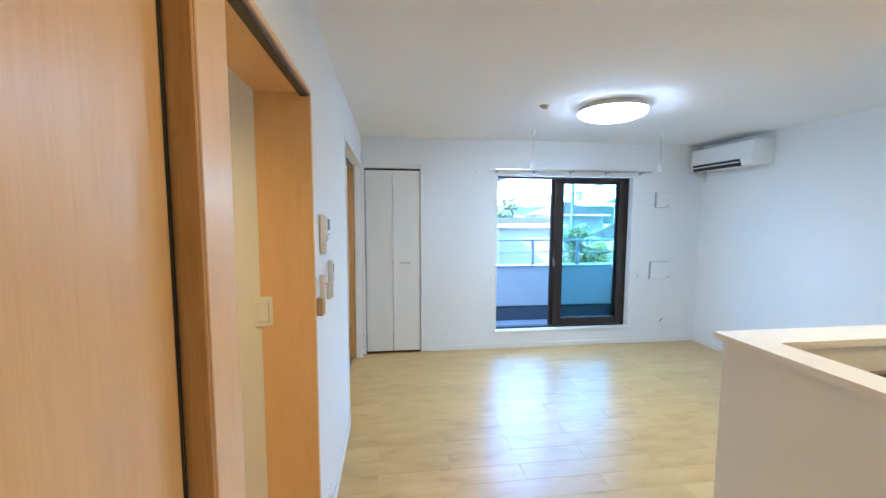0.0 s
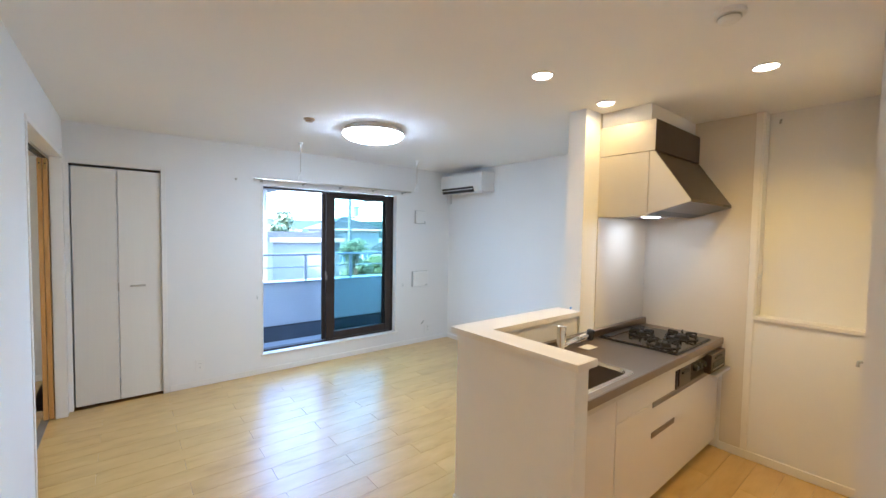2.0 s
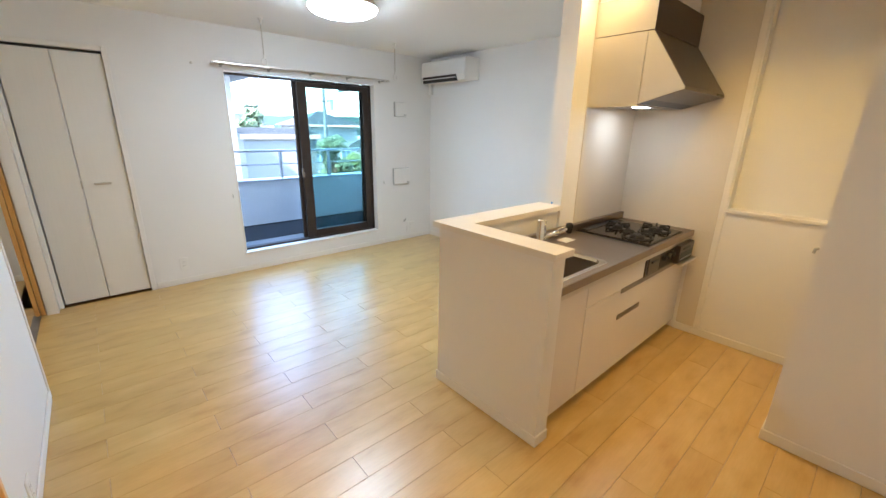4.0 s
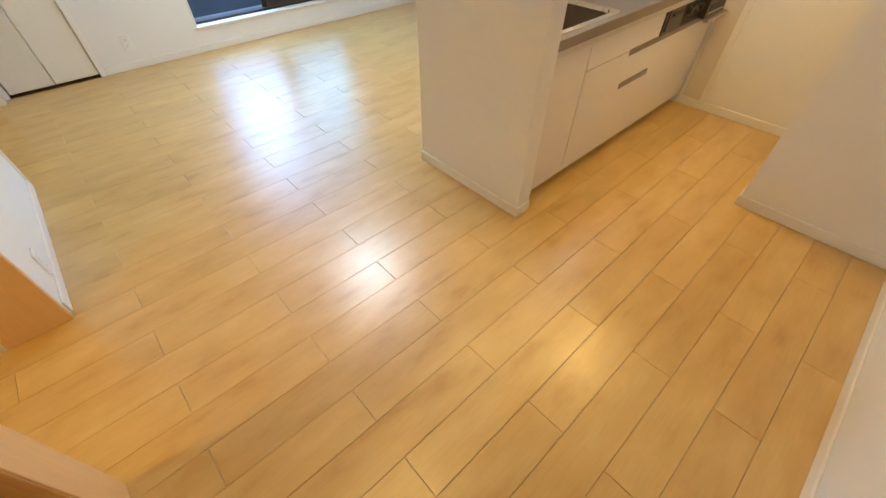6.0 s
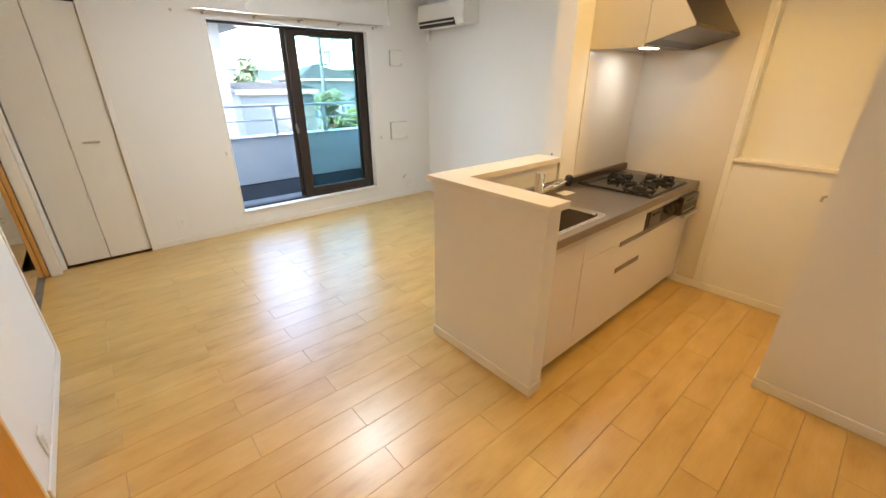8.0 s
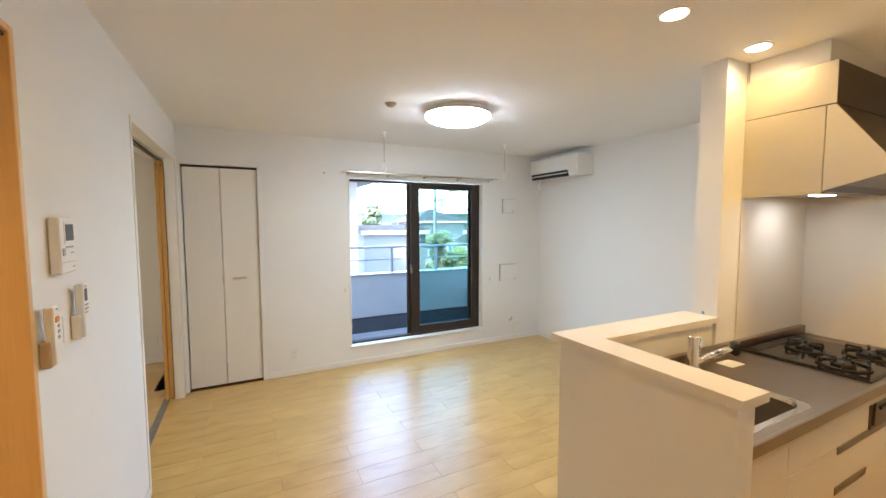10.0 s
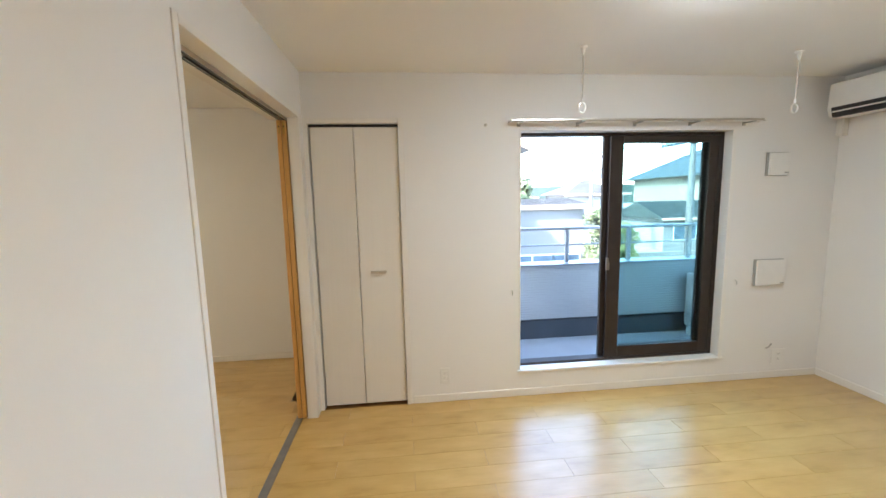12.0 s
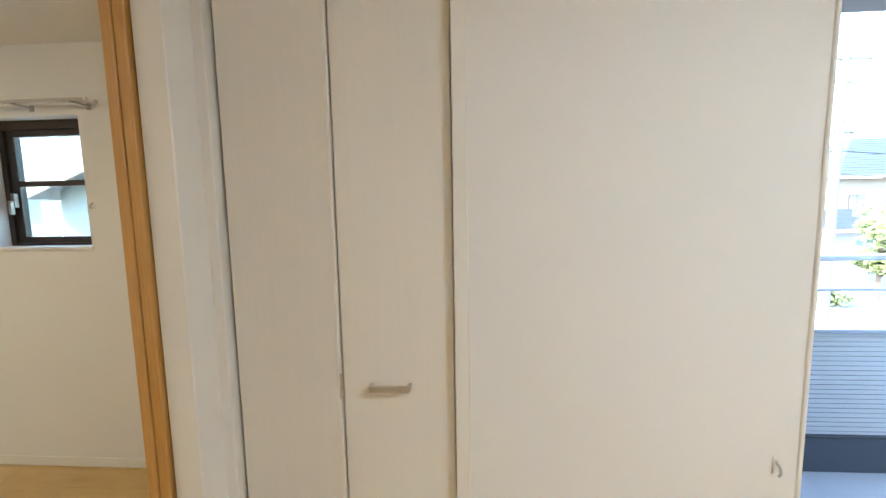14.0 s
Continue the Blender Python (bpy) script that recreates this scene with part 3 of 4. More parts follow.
    part("grill_handle", box(gx0 + 0.42, gx1 - 0.005, F - 0.085, F - 0.051, gz0 + 0.002, gz0 + 0.022, 0.006, 2), SILVER, drawer, "satin pull handle")
    part("knob_bar", box(gx0 + 0.50, gx1 - 0.10, F - 0.056, F - 0.0495, gz1 - 0.045, gz1 - 0.033, 0.002), BLACK, drawer)

    # splash panels
    setting("splash_panel_side", box(XK - 0.006, XK - 0.001, 0.74, 1.426, CT + 0.002, H - 0.001, 0), PANEL, "pale glossy fireproof kitchen panel on the side wall", "panel")
    setting("splash_panel_low", box(XK - 0.006, XK - 0.001, 0.74, 0.862, 0.059, CT + 0.0015, 0), PANEL, "pale glossy panel below the worktop edge", "panel")
    setting("splash_panel_back", box(2.285, XK - 0.006, 1.426, 1.431, CT + 0.05, H - 0.001, 0), PANEL, "pale glossy fireproof kitchen panel behind the stove", "panel")
    setting("panel_trim", box(XK - 0.012, XK - 0.001, 0.70, 0.739, 0.06, H - 0.001, 0.002), TRIM, "slim cream trim strip closing the kitchen panel", "trim")
    setting("niche_ledge", box(XK - 0.018, XK + 0.088, 0.131, 0.70, 0.962, 0.985, 0.003), TRIM, "cream ledge board along the wall niche", "ledge")

    # range hood
    h = root("range_hood", "stainless steel slanted range hood over the stove", "range hood")
    hx0, hx1 = 2.285, XK - 0.008
    ys, yf = 1.098, 0.855
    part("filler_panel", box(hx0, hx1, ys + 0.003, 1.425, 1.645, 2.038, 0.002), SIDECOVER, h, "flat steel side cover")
    part("upper_panel", box(hx0 + 0.004, hx1, ys - 0.032, 1.425, 2.042, 2.235, 0.002), HOODSTEEL_DARKENED, h)
    # Thin side sheets keep the sides pale against the darkened front steel.
    part("side_cover", box(hx0, hx0 + 0.0035, ys - 0.031, 1.425, 2.042, 2.234, 0.001), SIDECOVER, h, "thin cream sheet keeping the hood side pale")
    part("canopy", prism([(ys, 2.038), (ys - 0.032, 2.038), (yf, 1.730), (yf, 1.714), (yf + 0.02, 1.710), (ys, 1.645)], "x", hx0 + 0.004, hx1), HOODSTEEL_DARKENED, h)
    part("side_cover", prism([(ys, 2.037), (ys - 0.030, 2.037), (yf + 0.003, 1.729), (yf + 0.003, 1.717), (yf + 0.022, 1.712), (ys, 1.647)], "x", hx0, hx0 + 0.0035), SIDECOVER, h, "thin cream sheet keeping the hood side pale")
    part("underside", prism([(ys, 1.650), (yf + 0.03, 1.714), (yf + 0.03, 1.709), (ys, 1.644)], "x", hx0 + 0.02, hx1 - 0.02), BLACK, h, "dark hood underside")
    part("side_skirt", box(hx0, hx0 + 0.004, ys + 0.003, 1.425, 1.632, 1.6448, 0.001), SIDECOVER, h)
    part("filter", box(hx0 + 0.06, hx1 - 0.10, 1.12, 1.40, 1.6405, 1.6445, 0.003), STEEL, h)
    part("switch_panel", box(hx1 - 0.16, hx1 - 0.05, yf - 0.003, yf + 0.004, 1.715, 1.729, 0.001), BLACK, h, "small dark control strip")
    part("lamp", box(hx0 + 0.22, hx0 + 0.34, 1.16, 1.23, 1.6375, 1.6402, 0.002), HOODLAMP, h, "lit hood lamp")
    lamp = new("hood_light", bpy.data.lights.new("hood_light", "AREA"))
    lamp.data.energy, lamp.data.size, lamp.data.color = HOOD_POWER, 0.22, (1, 0.98, 0.94)
    lamp.matrix_world = look((hx0 + 0.30, 1.195, 1.63), (hx0 + 0.30, 1.195, 0.9))
    tagged(lamp, "lit lamp under the hood", "lamp")
    setting("hood_bulkhead", box(2.296, XK - 0.001, 1.10, 1.425, 2.237, H - 0.001, 0.002), WALLPAPER, "cream boxed duct cover above the hood", "bulkhead")


kitchen()


# ---- lamps on the ceiling ----
def ceiling_lamp(x, y, glow, label):
    c = root("ceiling_light", label, "ceiling light")
    part("base_ring", lathe([(0.225, 0), (0.238, -0.020), (0.249, -0.036), (0.250, -0.042), (0.22, -0.042)], (x, y, H), 64), PLASTIC, c, "thin white base ring")
    prof = [(0.235, -0.0425), (0.244, -0.044)] + [(0.244 * math.cos(a), -0.044 - 0.062 * math.sin(a)) for a in [i * math.pi / 2 / 8 for i in range(1, 8)]] + [(0.02, -0.11)]
    part("diffuser", lathe(prof, (x, y, H), 64), glow, c, "glowing white acrylic diffuser", True)


ceiling_lamp(1.33, 2.88, DIFFUSER, "round white lit ceiling light")
ceiling_lamp(-2.5, 3.5, BEDLAMP, "round warm lit bedroom ceiling light")


def downlight(x, y, power=1.0, spread=84):
    d = root("downlight", "small recessed warm white downlight", "downlight", "kitchen downlights")
    part("trim_ring", lathe([(0.060, 0.0), (0.060, -0.004), (0.052, -0.006), (0.048, -0.001)], (x, y, H), 32), PLASTIC, d)
    part("lens", lathe([(0.046, -0.001), (0.046, -0.0035), (0.02, -0.005)], (x, y, H), 32), WARMLAMP, d, "glowing warm lens")
    s = new("downlight_lamp", bpy.data.lights.new("downlight_lamp", "AREA"))
    s.data.shape, s.data.size, s.data.energy, s.data.color = "DISK", 0.085, SPOT_POWER * power, (1.0, 0.575, 0.135)
    s.data.spread = radians(spread)
    s.matrix_world = look((x, y, H - 0.012), (x, y + 0.0001, 0))
    tagged(s, "warm downlight beam", "lamp")


# The last one is unseen, added in the hall to warm its walls.
for p in ((1.45, 1.29, 0.65, 150), (2.165, 0.515, 1.6, 140), (2.105, 1.30, 0.36, 150), (0.16, 0.73, 0.85, 165), (-1.35, 0.95, 1.4, 120)):
    downlight(*p)


# ---- air conditioner ----
def air_conditioner():
    a = root("air_conditioner", "white wall-mounted split air conditioner", "air conditioner")
    y0, y1, z0, z1 = 3.43, 4.20, 2.01, 2.262
    prof = [(XR - 0.001, z0 + 0.02), (XR - 0.001, z1), (3.13, z1), (3.105, z1 - 0.012), (3.095, z0 + 0.07), (3.115, z0 + 0.015), (3.16, z0)]
    part("body", prism(prof, "y", y0, y1), PLASTIC, a)
    part("outlet", prism([(3.090, z0 + 0.075), (3.0985, z0 + 0.075), (3.14, z0 + 0.008), (3.106, z0 + 0.008)], "y", y0 + 0.13, y1 - 0.03), IRON, a, "dark air outlet slot")
    part("flap", prism([(3.098, z0 + 0.046), (3.086, z0 + 0.048), (3.086, z0 + 0.042), (3.098, z0 + 0.040)], "y", y0 + 0.14, y1 - 0.04), PLASTIC, a)
    part("end_cap", box(3.10, XR - 0.002, y0 - 0.012, y0 - 0.001, z0 + 0.012, z1 - 0.008, 0.005, 2), PLASTIC, a)
    part("pipe_cover", box(XR - 0.05, XR - 0.001, 4.235, 4.285, 1.90, 2.05, 0.006, 2), PLASTIC, a)


air_conditioner()


# ---- small things on the walls and ceiling ----
def intercom():
    a = root("intercom", "white video door intercom with a dark screen on the wall", "intercom")
    y0, y1, z0, z1 = 1.785, 1.895, 1.352, 1.522
    x = XL
    b = part("body", box(x + 0.001, x + 0.030, y0, y1, z0, z1, 0.006, 2), PLASTIC, a)
    part("screen_bezel", box(x + 0.030, x + 0.0315, y0 + 0.028, y1 - 0.008, z1 - 0.078, z1 - 0.012, 0.0005), TRIM, b)
    part("screen", box(x + 0.0315, x + 0.0325, y0 + 0.036, y1 - 0.016, z1 - 0.070, z1 - 0.020, 0), BLACK, b, "switched-off dark screen")
    for i in range(4):
        part("button", box(x + 0.030, x + 0.033, y0 + 0.034 + i * 0.016, y0 + 0.044 + i * 0.016, z1 - 0.092, z1 - 0.087, 0.001), GREYPLASTIC, b)
    part("lower_seam", box(x + 0.030, x + 0.0305, y0 + 0.004, y1 - 0.004, z0 + 0.034, z0 + 0.0355, 0), GREYPLASTIC, b)
    part("logo_bar", box(x + 0.030, x + 0.0307, y0 + 0.07, y0 + 0.095, z0 + 0.060, z0 + 0.064, 0), GREYPLASTIC, b)
    part("label_bar", box(x + 0.030, x + 0.0307, y0 + 0.08, y0 + 0.10, z0 + 0.016, z0 + 0.021, 0), GREYPLASTIC, b)
    part("call_button", box(x + 0.030, x + 0.032, y0 + 0.010, y0 + 0.027, z0 + 0.055, z0 + 0.078, 0.002), GREYPLASTIC, b)


intercom()


def remote(y0, z0, w, h, body, holder, label, screen):
    a = root("remote_control", label, "remote control", "wall remotes")
    x = XL
    part("holder", box(x + 0.001, x + 0.026, y0 - 0.005, y0 + w + 0.005, z0 - 0.006, z0 + h * 0.42, 0.003), holder, a)
    b = part("body", box(x + 0.012, x + 0.036, y0, y0 + w, z0, z0 + h, 0.005, 2), body, a)
    if screen:
        part("display", box(x + 0.036, x + 0.0366, y0 + 0.01, y0 + w - 0.008, z0 + h - 0.058, z0 + h - 0.016, 0), UPSTAND, b, "grey display")
        for i in range(3):
            for j in range(2):
                part("key", box(x + 0.036, x + 0.038, y0 + 0.006 + i * 0.011, y0 + 0.014 + i * 0.011, z0 + h - 0.073 - j * 0.013, z0 + h - 0.066 - j * 0.013, 0.001), GREYPLASTIC, b)
        part("key", box(x + 0.036, x + 0.038, y0 + 0.010, y0 + 0.030, z0 + h - 0.098, z0 + h - 0.092, 0.001), ORANGE, b, "orange key")
    else:
        part("key", box(x + 0.036, x + 0.039, y0 + 0.006, y0 + 0.030, z0 + h - 0.045, z0 + h - 0.028, 0.002), ORANGE, b, "orange power key")
        for i in range(3):
            part("key", box(x + 0.036, x + 0.038, y0 + 0.02, y0 + 0.032, z0 + h - 0.062 - i * 0.016, z0 + h - 0.052 - i * 0.016, 0.001), GREYPLASTIC, b)
    part("label_bar", box(x + 0.036, x + 0.0364, y0 + 0.015, y0 + w - 0.012, z0 + h - 0.010, z0 + h - 0.007, 0), BLACK, b)


# This holder's brown is the remote's cast shadow put into colour.
remote(1.688, 1.108, 0.038, 0.165, PLASTIC, BEIGE, "pale lighting remote, its cast shadow put into the holder's brown", False)
remote(1.915, 1.13, 0.042, 0.175, PLASTIC, PLASTIC, "white air conditioner remote in a wall holder", True)


def switch_plate(name, m, w, h, label, rockers=1, sockets=0):
    """Built facing +z with its plate on the local plane, then set on a wall by m."""
    a = root(name, label, "wall plate")
    part("plate", box(-w / 2, w / 2, -h / 2, h / 2, 0.0005, 0.007, 0.002), PLASTIC, a)
    if rockers:
        part("rocker", box(-w / 2 + 0.014, w / 2 - 0.014, -h / 2 + 0.02, h / 2 - 0.02, 0.007, 0.011, 0.002), PLASTIC, a)
        part("seam", box(w / 2 - 0.016, w / 2 - 0.0135, -h / 2 + 0.02, h / 2 - 0.02, 0.007, 0.0115, 0), GREYPLASTIC, a)
    for i in range(sockets):
        z = (i - (sockets - 1) / 2) * 0.042
        s = part("socket", box(-0.016, 0.016, z - 0.017, z + 0.017, 0.007, 0.009, 0.002), PLASTIC, a)
        for dx in (-0.006, 0.006):
            part("slot", box(dx - 0.001, dx + 0.001, z - 0.005, z + 0.005, 0.009, 0.0093, 0), BLACK, s)
    a.matrix_world = m
    return a


def facing(x, y, z, way):
    """Pose with local x to the right, y up and z out of a wall that looks +x, -x, +y or -y."""
    return Matrix.Translation((x, y, z)) @ Matrix.Rotation({"-y": 0, "+x": math.pi / 2, "-x": -math.pi / 2, "+y": math.pi}[way], 4, "Z") @ Matrix.Rotation(math.pi / 2, 4, "X")


switch_plate("light_switch", facing(XL, 1.80, 1.18, "+x"), 0.07, 0.12, "white wide rocker light switch on the wall")
switch_plate("light_switch", facing(-0.835, 1.648, 1.138, "-y"), 0.07, 0.12, "white hall light switch on the wallpaper")
switch_plate("wall_outlet", facing(XL, 1.905, 0.125, "+x"), 0.07, 0.12, "white double power outlet low on the wall", 0, 2)
switch_plate("wall_outlet", facing(0.272, YW, 0.20, "-y"), 0.07, 0.12, "white double power outlet near the closet", 0, 2)
switch_plate("wall_outlet", facing(2.975, YW, 0.18, "-y"), 0.12, 0.12, "white power and aerial outlet in the room corner", 0, 2)
switch_plate("wall_outlet", facing(-1.00, Y2, 0.25, "-y"), 0.07, 0.12, "white bedroom power outlet on the wall", 0, 2)


def vent_cover(x0, x1, z0, z1, label):
    a = root("wall_vent", label, "vent", "wall vents")
    # Grey rim of this plate stands in for the shadow round the cover.
    part("shadow_plate", box(x0 - 0.004, x1 + 0.004, YW - 0.012, YW - 0.001, z0 - 0.004, z1 + 0.004, 0.002), GREYPLASTIC, a)
    cov = part("cover", box(x0, x1, YW - 0.036, YW - 0.022, z0, z1, 0.006, 2), PLASTIC, a)
    part("spacer", box(x0 + 0.03, x1 - 0.03, YW - 0.023, YW - 0.011, z0 + 0.03, z1 - 0.03, 0), GREYPLASTIC, a)
    part("pull_tab", box(x1 - 0.045, x1 - 0.012, YW - 0.041, YW - 0.035, z0 + 0.014, z0 + 0.024, 0.002), GREYPLASTIC, cov, "small grey tab")


vent_cover(2.735, 2.905, 1.62, 1.785, "white square ventilation cover high beside the window")
vent_cover(2.70, 2.945, 0.775, 0.975, "white square ventilation cover beside the window")


def tieback(x, y, z):
    a = root("curtain_tieback_hook", "small white curtain tieback hook", "hook", "tieback hooks")
    part("plate", box(x - 0.006, x + 0.006, y - 0.004, y - 0.0005, z - 0.024, z + 0.024, 0.002), PLASTIC, a)
    part("hook", path_tube([(x, y - 0.003, z + 0.012), (x, y - 0.018, z + 0.004), (x, y - 0.022, z - 0.010), (x, y - 0.016, z - 0.02)], 0.0032, 8), GREYPLASTIC, a)


for p in ((0.779, YW, 0.81), (2.552, YW, 0.81), (-2.71, Y2, 1.505), (-1.985, Y2, 1.505)):
    tieback(*p)


def curtain_rail(x0, x1, y, z, n):
    a = root("curtain_rail", "double metal and cream curtain rail above the window", "curtain rail")
    for dy in (0.045, 0.095):
        r = part("rail", box(x0, x1, y - dy - 0.008, y - dy + 0.008, z - 0.008, z + 0.006, 0.003), SILVER if dy > 0.05 else TRIM, a)
        for x in (x0 - 0.008, x1 + 0.008):
            part("end_cap", box(x - 0.008, x + 0.008, y - dy - 0.010, y - dy + 0.010, z - 0.012, z + 0.009, 0.003), TRIM, r)
    for i in range(n):
        x = x0 + 0.07 + (x1 - x0 - 0.14) * i / (n - 1)
        part("bracket", box(x - 0.009, x + 0.009, y - 0.10, y - 0.0005, z - 0.016, z - 0.008, 0.002), GREYPLASTIC, a)
        part("bracket_plate", box(x - 0.012, x + 0.012, y - 0.005, y - 0.0005, z - 0.03, z + 0.012, 0.001), GREYPLASTIC, a)
    m = (x0 + x1) / 2
    for i in range(6):
        part("runner", tube((m - 0.30 + i * 0.05, y - 0.095, z - 0.018), (m - 0.30 + i * 0.05, y - 0.095, z - 0.008), 0.004, None, 8), PLASTIC, a)


curtain_rail(0.755, 2.60, YW, 2.015, 5)
curtain_rail(-2.66, -1.88, Y2, 2.03, 3)


def hanger_rod(x, y):
    a = root("drying_pole_hanger", "slim ceiling hung rod with a ring for a drying pole", "hanger rod", "drying pole hangers")
    part("ceiling_socket", lathe([(0.022, 0.0), (0.022, -0.008), (0.012, -0.016), (0.008, -0.05)], (x, y, H), 20), PLASTIC, a)
    part("rod", tube((x, y, H - 0.05), (x, y, 2.045), 0.0045, None, 10), SILVER, a)
    bm = bmesh.new()
    for i in range(24):
        p, q = 2 * math.pi * i / 24, 2 * math.pi * (i + 1) / 24
        tube_bm(bm, (x + 0.022 * math.cos(p), y, 2.005 + 0.028 * math.sin(p)), (x + 0.022 * math.cos(q), y, 2.005 + 0.028 * math.sin(q)), 0.006, None, 8)
    tube_bm(bm, (x, y, 2.03), (x, y, 2.06), 0.008, None, 10)
    part("ring", bm, PLASTIC, a, "white plastic ring")


hanger_rod(1.055, 3.80)
hanger_rod(2.43, 3.82)


def detector(x, y, r, h, label, mat=PLASTIC):
    a = root("ceiling_detector", label, "detector")
    part("base", lathe([(r, 0), (r, -h * 0.35), (r * 0.9, -h * 0.45)], (x, y, H), 32), mat, a)
    part("dome", lathe([(r * 0.72, -h * 0.45), (r * 0.68, -h * 0.8), (r * 0.5, -h), (r * 0.1, -h * 1.02)], (x, y, H), 32), mat, a)
    part("slot_ring", lathe([(r * 0.74, -h * 0.5), (r * 0.74, -h * 0.62), (r * 0.70, -h * 0.64)], (x, y, H), 32), GREYPLASTIC, a)


detector(1.48, 0.48, 0.052, 0.04, "white round smoke detector on the kitchen ceiling")
detector(0.82, 2.93, 0.040, 0.024, "small round beige ceiling rosette", BEIGE)

thing("door_stop", lathe([(0.011, 0), (0.011, 0.012), (0.007, 0.018)], (0, 0, 0), 16), SILVER, "small metal stud on the wall", "wall stud").matrix_world = facing(0.592, YW - 0.0005, 1.998, "-y")
thing("cable_end", path_tube([(2.865, YW - 0.001, 0.25), (2.872, YW - 0.02, 0.27), (2.885, YW - 0.03, 0.30)], 0.006, 8), GREYPLASTIC, "short grey cable end sticking from the wall", "cable")
thing("blue_sticker", box(2.1015, 2.1045, 1.495, 1.507, 1.001, 1.016, 0), varied("blue_tape", (0.12, 0.35, 0.7), 0.5), "tiny blue tape mark on the wall end", "sticker")
thing("wall_hook", path_tube([(2.098, 0.1285, 1.01), (2.098, 0.142, 1.005), (2.098, 0.145, 0.985)], 0.006, 8), GREYPLASTIC, "small grey hook on the projecting wall", "hook")
thing("niche_hook", path_tube([(XK + 0.089, 0.63, 2.29), (XK + 0.07, 0.63, 2.28), (XK + 0.066, 0.63, 2.262)], 0.006, 8), GREYPLASTIC, "small grey hook high in the wall niche", "hook")


def laundry_bracket(x):
    a = root("laundry_bracket", "dark balcony laundry arm with four pole holes", "laundry bracket")
    bm = bmesh.new()
    for i in range(4):
        yy = 4.60 + i * 0.075
        for k in range(16):
            p, q = 2 * math.pi * k / 16, 2 * math.pi * (k + 1) / 16
            tube_bm(bm, (x, yy + 0.03 * math.cos(p), 1.94 + 0.03 * math.sin(p)), (x, yy + 0.03 * math.cos(q), 1.94 + 0.03 * math.sin(q)), 0.008, None, 6)
    box_bm(bm, x - 0.008, x + 0.008, 4.562, 4.862, 1.970, 1.986)
    box_bm(bm, x - 0.008, x + 0.008, 4.562, 4.862, 1.894, 1.910)
    part("ring_arm", bm, COPING, a)
    part("arm", box(x - 0.012, x + 0.012, YW + 0.161, 4.60, 1.965, 1.995, 0.004), COPING, a)
    part("wall_plate", box(x - 0.03, x + 0.03, YW + 0.161, YW + 0.175, 1.88, 2.06, 0.003), COPING, a)


laundry_bracket(2.28)


# ---- outside ----
GZ = -3.0
ASPHALT = varied("asphalt", (0.07, 0.07, 0.07), 0.9, 0, 0.6, 0.15, 40, 0.3)
CONCRETE = varied("pale_concrete", (0.26, 0.255, 0.245), 0.85, 0, 0.5, 0.12, 20, 0.3)
PLASTER = varied("white_plaster", (0.20, 0.198, 0.193), 0.8, 0, 0.4, 0.05, 20, 0.2)
CREAM = varied("cream_plaster", (0.185, 0.166, 0.138), 0.8, 0, 0.4, 0.06, 20, 0.2)
ROOFGREY = varied("grey_roof_tiles", (0.065, 0.062, 0.062), 0.55, 0, 0.8, 0.15, 10, 0.4)
ROOFGREEN = varied("grey_green_roof", (0.034, 0.042, 0.040), 0.55, 0, 0.8, 0.15, 10, 0.4)
ROOFPALE = varied("pale_roof_tiles", (0.20, 0.185, 0.175), 0.6, 0, 0.8, 0.15, 10, 0.4)
FASCIA = varied("brown_fascia", (0.50, 0.37, 0.28), 0.6, 0, 2, 0.1, 30, 0.2)
HOUSEGLASS = varied("house_window_glass", (0.10, 0.14, 0.17), 0.08, 0, 2, 0.2, 30, 0.02)
BARK = varied("bark", (0.13, 0.09, 0.06), 0.9, 0, 4, 0.25, 30, 0.6)
POLE = varied("concrete_pole", (0.11, 0.11, 0.11), 0.85, 0, 2, 0.08, 30, 0.2)


def leaf_material(name, dark, light):
    m, n, l, b = material(name, light, 0.6)
    g = n.new("ShaderNodeNewGeometry")
    l.new(ramp(n, l, g.outputs["Random Per Island"], [(0.0, dark), (1.0, light)]), b.inputs["Base Color"])
    return m


LEAF = leaf_material("leaves_green", (0.10, 0.13, 0.04), (0.20, 0.23, 0.08))
LEAFDARK = leaf_material("leaves_dark", (0.09, 0.12, 0.06), (0.16, 0.19, 0.095))
PINK = leaf_material("azalea_pink", (0.12, 0.05, 0.06), (0.20, 0.10, 0.115))
setting("ground", box(-400, 400, 4.4, 600, GZ - 0.5, GZ, 0), CONCRETE, "pale concrete ground of the neighbourhood", "ground")
setting("road", box(-60, 80, 10.6, 14.6, GZ - 0.02, GZ + 0.02, 0), ASPHALT, "grey asphalt street below the balcony", "road")
setting("building_base", box(-3.6, 3.45, YB - 0.1, YW + 0.15, GZ, -0.125, 0), PLASTER, "white lower storey wall under the rooms", "wall")
# Unseen block over the rooms, added to keep the sun off the balcony.
setting("sun_block_upper", box(-3.6, 3.45, YB - 0.1, YW + 0.15, H + 0.151, 5.2, 0), PLASTER, "unseen white block above the rooms, added to shade the balcony", "wall")
setting("balcony_base", box(-0.9, 3.45, YW + 0.16, 5.60, -0.5, -0.061, 0), PLASTER, "white balcony slab edge", "slab")


